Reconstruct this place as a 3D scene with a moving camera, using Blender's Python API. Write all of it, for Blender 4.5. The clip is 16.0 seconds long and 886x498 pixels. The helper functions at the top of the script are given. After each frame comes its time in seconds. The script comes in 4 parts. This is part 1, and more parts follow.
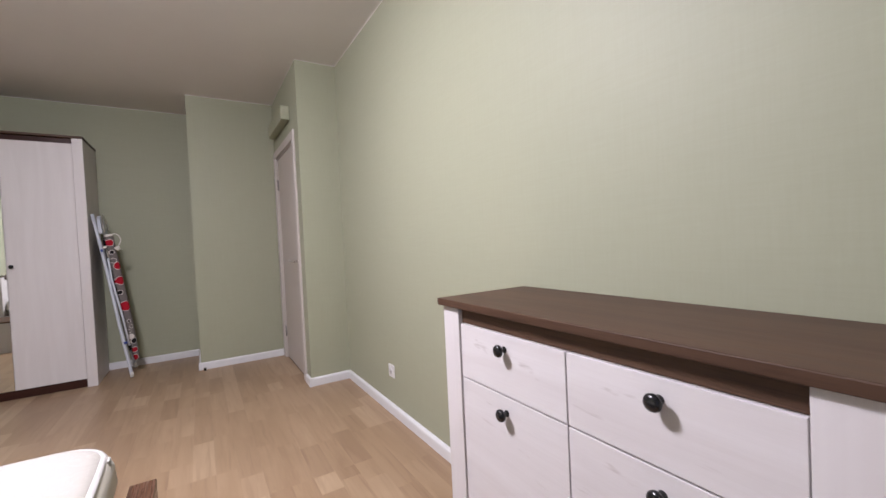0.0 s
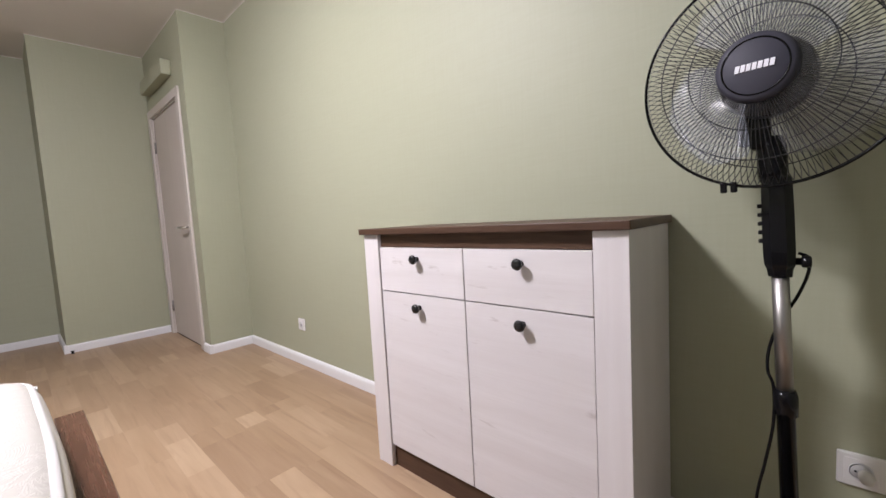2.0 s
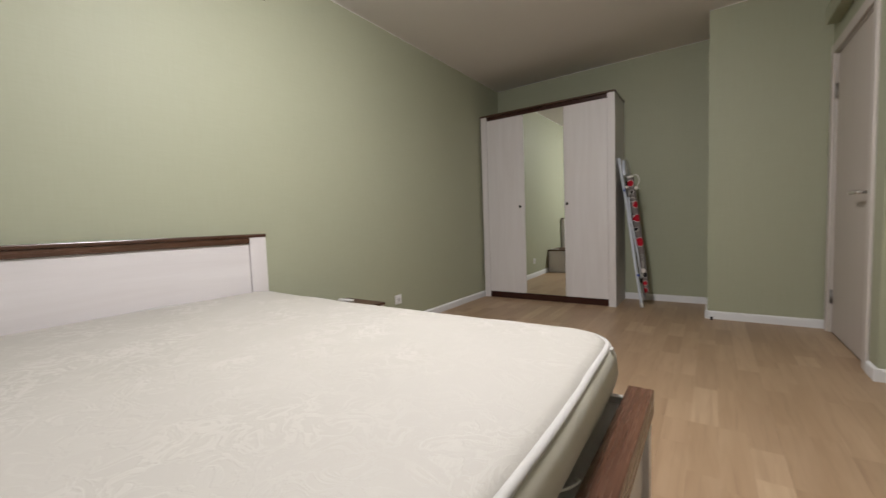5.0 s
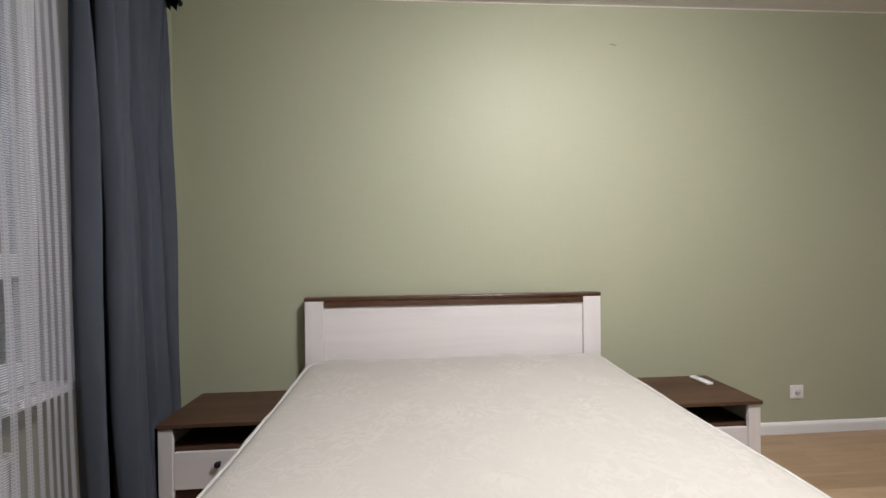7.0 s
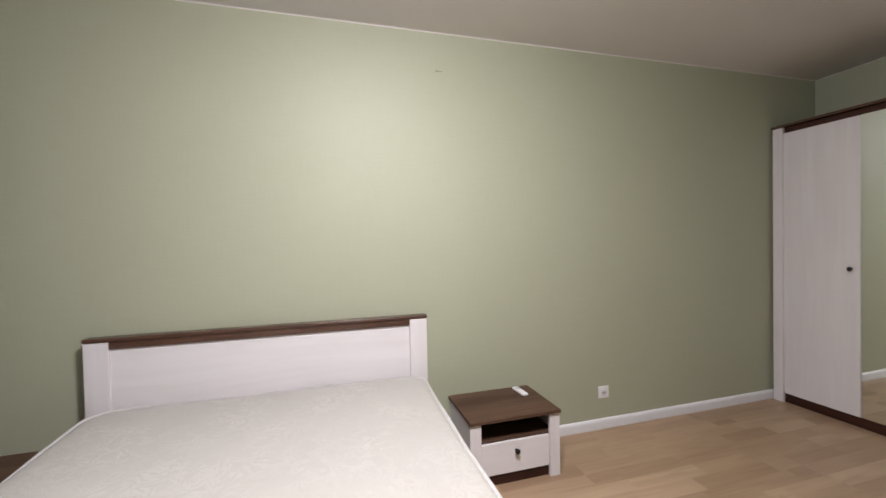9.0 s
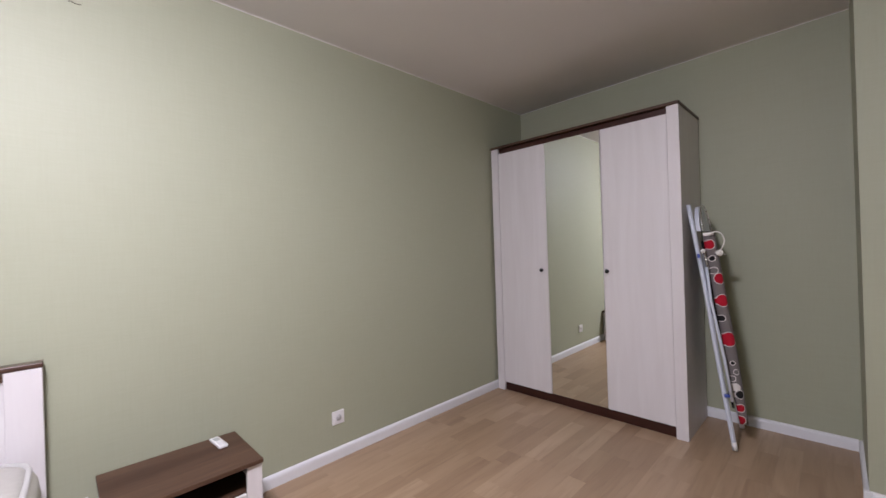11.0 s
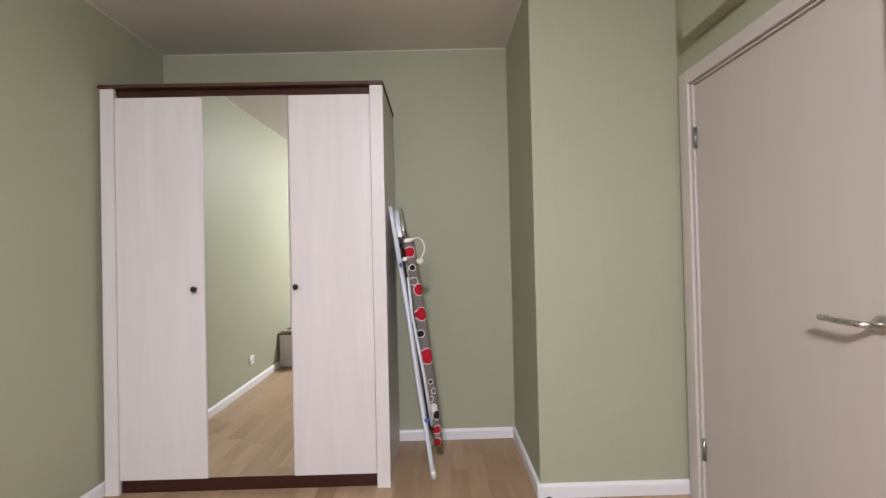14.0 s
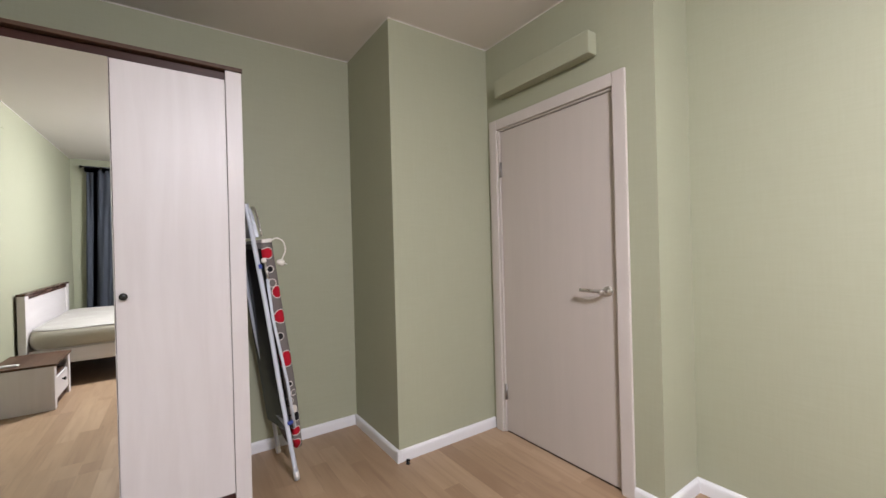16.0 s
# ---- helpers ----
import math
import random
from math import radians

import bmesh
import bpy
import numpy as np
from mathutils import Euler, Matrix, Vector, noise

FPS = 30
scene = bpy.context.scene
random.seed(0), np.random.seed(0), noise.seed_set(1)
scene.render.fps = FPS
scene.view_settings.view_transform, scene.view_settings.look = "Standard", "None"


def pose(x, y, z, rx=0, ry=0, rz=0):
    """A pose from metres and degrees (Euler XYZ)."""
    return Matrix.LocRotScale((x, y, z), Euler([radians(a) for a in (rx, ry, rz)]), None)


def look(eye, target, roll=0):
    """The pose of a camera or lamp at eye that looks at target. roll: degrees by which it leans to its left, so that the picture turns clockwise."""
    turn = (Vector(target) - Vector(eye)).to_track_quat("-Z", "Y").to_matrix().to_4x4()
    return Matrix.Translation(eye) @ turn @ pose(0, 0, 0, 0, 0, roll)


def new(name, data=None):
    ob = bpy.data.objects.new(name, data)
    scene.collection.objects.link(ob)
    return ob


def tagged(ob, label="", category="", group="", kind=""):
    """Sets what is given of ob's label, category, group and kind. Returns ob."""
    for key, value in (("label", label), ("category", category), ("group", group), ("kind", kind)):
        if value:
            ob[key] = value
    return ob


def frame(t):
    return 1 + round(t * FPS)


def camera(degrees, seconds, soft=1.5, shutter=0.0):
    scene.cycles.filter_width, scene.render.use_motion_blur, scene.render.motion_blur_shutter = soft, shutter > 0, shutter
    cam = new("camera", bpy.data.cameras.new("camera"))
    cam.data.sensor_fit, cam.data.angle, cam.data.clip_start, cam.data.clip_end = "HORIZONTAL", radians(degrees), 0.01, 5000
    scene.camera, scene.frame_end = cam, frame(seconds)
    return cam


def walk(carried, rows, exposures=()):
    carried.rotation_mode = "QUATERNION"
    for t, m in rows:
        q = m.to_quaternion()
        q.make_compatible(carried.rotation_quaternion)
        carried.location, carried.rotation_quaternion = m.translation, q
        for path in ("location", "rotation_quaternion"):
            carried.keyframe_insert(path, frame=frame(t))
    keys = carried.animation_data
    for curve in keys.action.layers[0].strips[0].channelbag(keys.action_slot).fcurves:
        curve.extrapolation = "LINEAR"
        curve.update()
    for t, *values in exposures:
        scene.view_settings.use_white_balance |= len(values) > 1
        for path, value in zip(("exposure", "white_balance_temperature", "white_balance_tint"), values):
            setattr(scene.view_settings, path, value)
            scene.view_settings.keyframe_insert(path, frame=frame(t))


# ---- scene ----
cam = camera(97.2, 16.0, shutter=0.15)
PATH = [
    (0, (2.317, -0.345, 1.12), (3.374, 1.352, 1.075), -2.7),
    (0.5, (2.284, -0.418, 1.083), (3.489, 1.176, 1.016), -3.1),
    (1, (2.222, -0.465, 1.065), (3.575, 1.005, 0.981), -3.4),
    (1.5, (2.124, -0.493, 1.013), (3.579, 0.875, 0.9), -3.3),
    (2, (2.059, -0.525, 0.962), (3.531, 0.82, 0.803), -3.2),
    (2.5, (2.055, -0.524, 0.926), (3.393, 0.951, 0.745), -3.1),
    (3, (2.136, -0.487, 0.933), (3.131, 1.24, 0.763), -2.3),
    (3.5, (2.203, -0.421, 0.955), (2.74, 1.5, 0.809), -1.2),
    (4, (2.257, -0.287, 0.962), (2.302, 1.708, 0.824), -1.1),
    (4.5, (2.279, -0.163, 0.934), (1.77, 1.766, 0.798), -1.6),
    (5, (2.299, -0.056, 0.912), (1.167, 1.587, 0.78), -2.1),
    (5.2, (2.281, -0.073, 0.922), (0.946, 1.411, 0.799), -2.0),
    (7.3, (2.227, 0.31, 1.181), (0.227, 0.352, 1.19), -0.7),
    (7.5, (2.258, 0.349, 1.197), (0.258, 0.365, 1.212), -0.8),
    (8, (2.309, 0.467, 1.277), (0.31, 0.524, 1.243), -1.1),
    (8.5, (2.32, 0.596, 1.3), (0.337, 0.852, 1.256), -1.3),
    (9, (2.276, 0.76, 1.313), (0.354, 1.313, 1.273), -1.2),
    (9.5, (2.246, 0.88, 1.319), (0.432, 1.721, 1.303), -1.2),
    (10, (2.245, 1.026, 1.315), (0.555, 2.095, 1.305), -1.6),
    (10.2, (2.248, 1.093, 1.309), (0.61, 2.24, 1.3), -1.8),
    (12.3, (2.054, 1.713, 1.209), (1.066, 3.452, 1.238), -1.5),
    (12.5, (2.044, 1.781, 1.219), (1.144, 3.567, 1.251), -1.6),
    (13, (2.012, 1.929, 1.226), (1.404, 3.834, 1.257), -1.6),
    (13.5, (1.897, 2.011, 1.232), (1.632, 3.993, 1.262), -1.6),
    (14, (1.787, 2.056, 1.23), (1.815, 4.056, 1.25), -1.3),
    (14.5, (1.654, 2.126, 1.212), (1.96, 4.103, 1.235), -0.8),
    (15, (1.543, 2.134, 1.223), (2.124, 4.048, 1.243), -0.7),
    (15.5, (1.324, 2.091, 1.221), (2.232, 3.873, 1.226), -1.1),
    (16, (1.216, 1.977, 1.24), (2.353, 3.623, 1.236), -1.5),
]
EXPOSURES = [
    (0, 0.20, 6250, 20), (1.5, 0.38, 6300, 19), (3, 0.18, 6500, 14), (4, -0.06, 6700, 10), (5, -0.25, 6700, 10), (7.5, -0.06, 6600, 12),
    (9, 0.03, 6450, 15), (10, -0.04, 6300, 18), (12.5, 0.75, 5850, 24), (14, 0.80, 6350, 16), (16, 0.70, 6350, 16),
]
walk(cam, [(t, look(eye, target, roll)) for t, eye, target, roll in PATH], EXPOSURES)

# ---- light ----
LAMP = (1.64, 1.07)
LAMP_COLOR = (0.98, 0.965, 1.0)
LAMP_STRENGTH = 243.0
world = bpy.data.worlds.new("evening_sky")
scene.world = world
world.use_nodes = True
wn = world.node_tree.nodes
sky = wn.new("ShaderNodeTexSky")
sky.sky_type = "NISHITA"
sky.sun_disc = False
sky.sun_elevation = radians(11.0)
sky.ozone_density = 8.0
sky.dust_density = 0.0
sky.sun_rotation = radians(0.0)
wn["Background"].inputs["Strength"].default_value = 0.042
world.node_tree.links.new(sky.outputs["Color"], wn["Background"].inputs["Color"])


# ---- materials ----
class Mat:
    """Small helper round a node material."""

    def __init__(self, name, rough=0.5, metal=0.0, spec=0.5):
        self.m = bpy.data.materials.new(name)
        self.m.use_nodes = True
        self.t = self.m.node_tree
        self.b = self.t.nodes["Principled BSDF"]
        self.b.inputs["Roughness"].default_value = rough
        self.b.inputs["Metallic"].default_value = metal
        self.b.inputs["Specular IOR Level"].default_value = spec

    def n(self, kind, operation="", data_type="", blend_type="", wave_type="", rings_direction="", bands_direction=""):
        node = self.t.nodes.new(kind)
        if operation:
            node.operation = operation
        if data_type:
            node.data_type = data_type
        if blend_type:
            node.blend_type = blend_type
        if wave_type:
            node.wave_type = wave_type
        if rings_direction:
            node.rings_direction = rings_direction
        if bands_direction:
            node.bands_direction = bands_direction
        return node

    def link(self, a, b):
        self.t.links.new(a, b)

    def coords(self, scale=(1, 1, 1), kind="Object", jitter=False):
        tc = self.n("ShaderNodeTexCoord")
        mp = self.n("ShaderNodeMapping")
        mp.inputs["Scale"].default_value = scale
        self.link(tc.outputs[kind], mp.inputs["Vector"])
        if jitter:
            info = self.n("ShaderNodeObjectInfo")
            mul = self.n("ShaderNodeMath", operation="MULTIPLY")
            mul.inputs[1].default_value = 37.0
            self.link(info.outputs["Random"], mul.inputs[0])
            self.link(mul.outputs[0], mp.inputs["Location"])
        return mp.outputs["Vector"]

    def noise(self, vec, scale, detail=3.0, rough=0.55, distort=0.0):
        nz = self.n("ShaderNodeTexNoise")
        nz.inputs["Scale"].default_value = scale
        nz.inputs["Detail"].default_value = detail
        nz.inputs["Roughness"].default_value = rough
        nz.inputs["Distortion"].default_value = distort
        self.link(vec, nz.inputs["Vector"])
        return nz.outputs["Fac"]

    def ramp(self, fac, stops):
        r = self.n("ShaderNodeValToRGB")
        e = r.color_ramp.elements
        while len(e) < len(stops):
            e.new(0.5)
        for el, (p, c) in zip(e, stops):
            el.position = p
            el.color = (*c, 1) if len(c) == 3 else c
        self.link(fac, r.inputs["Fac"])
        return r.outputs["Color"]

    def mix(self, fac, a, b, blend="MIX"):
        mx = self.n("ShaderNodeMix", data_type="RGBA", blend_type=blend)
        for sock, v in ((mx.inputs["Factor"], fac), (mx.inputs["A"], a), (mx.inputs["B"], b)):
            if isinstance(v, (int, float)):
                sock.default_value = v
            elif isinstance(v, tuple):
                sock.default_value = (*v, 1)
            else:
                self.link(v, sock)
        return mx.outputs["Result"]

    def color(self, c):
        if isinstance(c, tuple):
            self.b.inputs["Base Color"].default_value = (*c, 1)
        else:
            self.link(c, self.b.inputs["Base Color"])
        return self

    def bump(self, height, strength=0.1, distance=0.002):
        bp = self.n("ShaderNodeBump")
        bp.inputs["Strength"].default_value = strength
        bp.inputs["Distance"].default_value = distance
        self.link(height, bp.inputs["Height"])
        self.link(bp.outputs["Normal"], self.b.inputs["Normal"])
        return self

    def roughness(self, fac, lo, hi):
        mr = self.n("ShaderNodeMapRange")
        mr.inputs["To Min"].default_value = lo
        mr.inputs["To Max"].default_value = hi
        self.link(fac, mr.inputs["Value"])
        self.link(mr.outputs["Result"], self.b.inputs["Roughness"])
        return self


def plain(name, col, rough=0.5, metal=0.0, spec=0.5, grain=0.06, scale=60.0):
    """Paint, plastic or metal with faint unevenness."""
    m = Mat(name, rough, metal, spec)
    v = m.coords()
    f = m.noise(v, scale, 3)
    m.color(m.mix(m.noise(v, 4.0, 2), tuple(c * (1 - grain) for c in col), tuple(min(1, c * (1 + grain)) for c in col)))
    m.bump(f, 0.06, 0.001)
    m.roughness(f, rough * 0.9, min(1.0, rough * 1.1))
    return m.m


def wallpaper(name, col):
    """Matt vinyl wallpaper with a linen-like woven relief and a soft sheen."""
    m = Mat(name, 0.55, 0.0, 0.42)
    v = m.coords()
    warp = m.noise(m.coords((300, 300, 14)), 1.0, 3)
    weft = m.noise(m.coords((16, 16, 320)), 1.0, 3)
    slub = m.noise(m.coords((7, 7, 120)), 1.0, 3, 0.65)
    drop = m.noise(m.coords((110, 110, 6)), 1.0, 3, 0.65)
    weave = m.mix(0.5, warp, weft)
    cloudy = m.mix(0.5, slub, drop)
    large = m.noise(v, 1.1, 4)
    fine = m.noise(v, 160.0, 3)
    c = m.mix(large, tuple(x * 0.955 for x in col), tuple(x * 1.035 for x in col))
    c = m.mix(m.ramp(cloudy, [(0.36, (0, 0, 0)), (0.64, (1, 1, 1))]), m.mix(0.028, c, (0.16, 0.18, 0.10)), m.mix(0.024, c, (0.70, 0.70, 0.60)))
    c = m.mix(m.mix(0.35, weave, fine), m.mix(0.05, c, (0.18, 0.2, 0.12)), m.mix(0.045, c, (0.72, 0.72, 0.62)))
    m.color(c)
    m.bump(m.mix(0.4, weave, cloudy), 0.22, 0.0011)
    m.roughness(fine, 0.50, 0.64)
    return m.m


def wood(name, axis, base, dark, light, contrast=1.0, rough=0.45, flecks=0.0, spec=0.4):
    """Printed wood grain running along one axis of the thing."""
    m = Mat(name, rough, 0.0, spec)
    def s(across, along):
        return tuple(along if i == axis else across for i in range(3))
    v1, v2, v3 = m.coords(s(90, 3.0), jitter=True), m.coords(s(14, 1.1), jitter=True), m.coords(s(260, 9), jitter=True)
    fine = m.noise(v1, 1.0, 4, 0.6)
    broad = m.noise(v2, 1.0, 4, 0.6, 0.6)
    pores = m.noise(v3, 1.0, 2, 0.5)
    c = m.mix(m.ramp(broad, [(0.30, (0, 0, 0)), (0.70, (1, 1, 1))]), dark, light)
    c = m.mix(0.45, c, base)
    c = m.mix(m.ramp(fine, [(0.35, (0, 0, 0)), (0.65, (1, 1, 1))]), m.mix(0.16 * contrast, c, dark), m.mix(0.10 * contrast, c, light))
    c = m.mix(m.ramp(pores, [(0.36, (0.5 * contrast,) * 3), (0.46, (0, 0, 0))]), c, m.mix(0.5, c, dark))
    if flecks:
        v4 = m.coords(s(26, 5.0), jitter=True)
        fl = m.ramp(m.noise(v4, 1.0, 3, 0.62, 0.4), [(0.635, (0, 0, 0)), (0.76, (flecks,) * 3)])
        c = m.mix(fl, c, (0.30, 0.25, 0.23))
    m.color(c)
    m.bump(m.mix(0.5, fine, pores), 0.10, 0.0008)
    m.roughness(fine, rough * 0.88, rough * 1.12)
    return m.m


def floor_laminate():
    """Oak laminate: each strip with its own tone and streaks."""
    m = Mat("oak_laminate", 0.42, 0.0, 0.45)
    geo, info = m.n("ShaderNodeNewGeometry"), m.n("ShaderNodeObjectInfo")
    add = m.n("ShaderNodeMath", operation="ADD")
    m.link(geo.outputs["Random Per Island"], add.inputs[0])
    m.link(info.outputs["Random"], add.inputs[1])
    fr = m.n("ShaderNodeMath", operation="FRACT")
    m.link(add.outputs[0], fr.inputs[0])
    tc = m.n("ShaderNodeTexCoord")
    comb = m.n("ShaderNodeCombineXYZ")
    mul = m.n("ShaderNodeMath", operation="MULTIPLY")
    mul.inputs[1].default_value = 19.0
    m.link(fr.outputs[0], mul.inputs[0])
    m.link(mul.outputs[0], comb.inputs[0])
    m.link(mul.outputs[0], comb.inputs[1])
    va = m.n("ShaderNodeVectorMath", operation="ADD")
    m.link(tc.outputs["Object"], va.inputs[0])
    m.link(comb.outputs[0], va.inputs[1])
    def grain(sx, sy):
        mp = m.n("ShaderNodeMapping")
        mp.inputs["Scale"].default_value = (sx, sy, 1)
        m.link(va.outputs[0], mp.inputs["Vector"])
        return mp.outputs["Vector"]
    tone = m.ramp(fr.outputs[0], [(0.0, (0.249, 0.161, 0.095)), (0.5, (0.305, 0.205, 0.123)), (0.9, (0.350, 0.243, 0.152)), (1.0, (0.384, 0.273, 0.173))])
    broad = m.noise(grain(9, 1.1), 1.0, 3, 0.55, 1.2)
    streak = m.noise(grain(34, 2.0), 1.0, 3, 0.6, 0.6)
    fine = m.noise(grain(120, 5), 1.0, 3)
    c = m.mix(m.ramp(broad, [(0.34, (0, 0, 0)), (0.68, (1, 1, 1))]), m.mix(0.22, tone, (0.189, 0.112, 0.065)), m.mix(0.15, tone, (0.516, 0.387, 0.267)))
    c = m.mix(m.ramp(streak, [(0.52, (0, 0, 0)), (0.70, (0.75,) * 3)]), c, m.mix(0.42, c, (0.172, 0.103, 0.060)))
    c = m.mix(m.ramp(fine, [(0.34, (0.08,) * 3), (0.5, (0, 0, 0))]), c, m.mix(0.4, c, (0.172, 0.103, 0.060)))
    m.color(c)
    m.bump(fine, 0.08, 0.0006)
    m.roughness(broad, 0.34, 0.46)
    return m.m


def cloth(name, col, scale=900.0, rough=0.9, sheen=0.2):
    m = Mat(name, rough, 0.0, 0.2)
    v = m.coords()
    w = m.noise(m.coords((scale, scale, scale * 0.12)), 1.0, 2)
    big = m.noise(v, 5.0, 3)
    c = m.mix(big, tuple(x * 0.9 for x in col), tuple(x * 1.08 for x in col))
    m.color(m.mix(m.mix(0.4, w, m.noise(v, 300, 2)), m.mix(0.18, c, (0, 0, 0)), c))
    m.b.inputs["Sheen Weight"].default_value = sheen
    m.bump(w, 0.25, 0.0008)
    return m.m


def damask(name, col):
    """Quilted cream mattress ticking with a woven scroll pattern that shines against the ground."""
    m = Mat(name, 0.6, 0.0, 0.28)
    v = m.coords()
    bend = m.n("ShaderNodeTexNoise")
    bend.inputs["Scale"].default_value = 6.5
    bend.inputs["Detail"].default_value = 2.0
    m.link(v, bend.inputs["Vector"])
    push = m.n("ShaderNodeVectorMath", operation="MULTIPLY_ADD")
    push.inputs[1].default_value = (0.10, 0.10, 0.0)
    m.link(bend.outputs["Color"], push.inputs[0])
    m.link(v, push.inputs[2])
    vw = push.outputs[0]
    # leaf-like motifs: bands of a warped field, broken into clusters
    field = m.noise(vw, 15.0, 3, 0.6, 1.2)
    leaf = m.ramp(field, [(0.40, (0, 0, 0)), (0.44, (1, 1, 1)), (0.50, (1, 1, 1)), (0.53, (0, 0, 0))])
    vein = m.ramp(field, [(0.55, (0, 0, 0)), (0.57, (1, 1, 1)), (0.59, (0, 0, 0))])
    cluster = m.ramp(m.noise(v, 3.2, 3, 0.6), [(0.44, (0, 0, 0)), (0.58, (1, 1, 1))])
    motif = m.mix(1.0, m.mix(0.6, leaf, vein, "ADD"), m.mix(0.8, (1, 1, 1), cluster), "MULTIPLY")
    rib = m.n("ShaderNodeTexWave", wave_type="BANDS", bands_direction="X")
    rib.inputs["Scale"].default_value = 62.0
    rib.inputs["Distortion"].default_value = 3.0
    m.link(vw, rib.inputs["Vector"])
    ribbed = m.mix(1.0, leaf, m.mix(0.65, (1, 1, 1), rib.outputs["Color"]), "MULTIPLY")
    c = m.mix(m.noise(v, 2.4, 3), (col[0] * 0.97, col[1] * 0.965, col[2] * 0.95), tuple(x * 1.04 for x in col))
    c = m.mix(m.noise(v, 140.0, 3), m.mix(0.10, c, (0.30, 0.28, 0.24)), c)
    m.color(m.mix(motif, c, m.mix(0.03, c, (0.86, 0.84, 0.80))))
    soft = m.noise(v, 7.0, 3)
    m.bump(m.mix(0.5, m.mix(0.25, soft, m.noise(v, 90.0, 3)), m.mix(0.5, motif, ribbed)), 0.30, 0.004)
    m.roughness(motif, 0.60, 0.40)
    return m.m


def sheer_cloth():
    """Net curtain: dense woven stripes between open mesh."""
    m = Mat("sheer_net", 0.9, 0.0, 0.1)
    uv = m.n("ShaderNodeTexCoord")
    sep = m.n("ShaderNodeSeparateXYZ")
    m.link(uv.outputs["UV"], sep.inputs[0])
    def saw(sock, freq, duty_lo, duty_hi, phase=0.0):
        a = m.n("ShaderNodeMath", operation="MULTIPLY_ADD")
        a.inputs[1].default_value = freq
        a.inputs[2].default_value = phase
        m.link(sock, a.inputs[0])
        f = m.n("ShaderNodeMath", operation="PINGPONG")
        f.inputs[1].default_value = 0.5
        m.link(a.outputs[0], f.inputs[0])
        r = m.n("ShaderNodeMapRange")
        r.inputs["From Min"].default_value = duty_lo
        r.inputs["From Max"].default_value = duty_hi
        m.link(f.outputs[0], r.inputs["Value"])
        return r.outputs["Result"]
    stripe = saw(sep.outputs["X"], 1 / 0.040, 0.22, 0.28)
    weft = saw(sep.outputs["Y"], 1 / 0.008, 0.22, 0.36)
    mesh = m.n("ShaderNodeMath", operation="MULTIPLY_ADD")
    mesh.inputs[1].default_value = 0.34
    mesh.inputs[2].default_value = 0.10
    m.link(weft, mesh.inputs[0])
    cover = m.n("ShaderNodeMix", data_type="FLOAT")
    m.link(stripe, cover.inputs["Factor"])
    m.link(mesh.outputs[0], cover.inputs["A"])
    # pinholes in a zigzag down the dense stripes
    holes = m.n("ShaderNodeMath", operation="MULTIPLY")
    m.link(saw(sep.outputs["X"], 1 / 0.010, 0.22, 0.34), holes.inputs[0])
    m.link(saw(sep.outputs["Y"], 1 / 0.013, 0.24, 0.34), holes.inputs[1])
    dense = m.n("ShaderNodeMath", operation="MULTIPLY_ADD")
    dense.inputs[1].default_value = -0.30
    dense.inputs[2].default_value = 0.90
    m.link(holes.outputs[0], dense.inputs[0])
    m.link(dense.outputs[0], cover.inputs["B"])
    m.color((0.47, 0.47, 0.50))
    tr = m.n("ShaderNodeBsdfTransparent")
    tl = m.n("ShaderNodeBsdfTranslucent")
    tl.inputs["Color"].default_value = (0.58, 0.57, 0.59, 1)
    body = m.n("ShaderNodeMixShader")
    body.inputs[0].default_value = 0.4
    m.link(m.b.outputs[0], body.inputs[1])
    m.link(tl.outputs[0], body.inputs[2])
    full = m.n("ShaderNodeMixShader")
    m.link(cover.outputs["Result"], full.inputs[0])
    m.link(tr.outputs[0], full.inputs[1])
    m.link(body.outputs[0], full.inputs[2])
    m.link(full.outputs[0], m.t.nodes["Material Output"].inputs["Surface"])
    return m.m


def clear(name, tint=(1, 1, 1), rough=0.0):
    m = Mat(name, rough, 0.0, 0.5)
    m.color(tint)
    m.b.inputs["Transmission Weight"].default_value = 1.0
    m.b.inputs["IOR"].default_value = 1.45
    return m.m


WALL = wallpaper("sage_wallpaper", (0.315, 0.324, 0.229))
CEIL = plain("ceiling_paint", (0.70, 0.672, 0.655), 0.85, 0, 0.2, 0.02)
TRIM = plain("white_plastic_trim", (0.636, 0.636, 0.645), 0.4, 0, 0.5, 0.02)
WW, WD, WL = (0.602, 0.572, 0.568), (0.546, 0.512, 0.503), (0.636, 0.611, 0.606)
WHITE_X = wood("white_wood_x", 0, WW, WD, WL, 0.6, 0.38, 0.0, 0.5)
WHITE_Y = wood("white_wood_y", 1, WW, WD, WL, 0.6, 0.38, 0.0, 0.5)
WHITE_Z = wood("white_wood_z", 2, WW, WD, WL, 0.18, 0.40, 0.0, 0.5)
CRAFT_Y = wood("white_craft_wood", 1, (0.602, 0.578, 0.578), (0.516, 0.477, 0.464), WL, 0.6, 0.40, 0.62)
BR, BD, BL = (0.074, 0.037, 0.021), (0.028, 0.012, 0.008), (0.112, 0.065, 0.040)
DARK_X = wood("walnut_x", 0, BR, BD, BL, 1.3, 0.46, 0.0, 0.26)
DARK_Y = wood("walnut_y", 1, BR, BD, BL, 1.3, 0.46, 0.0, 0.26)
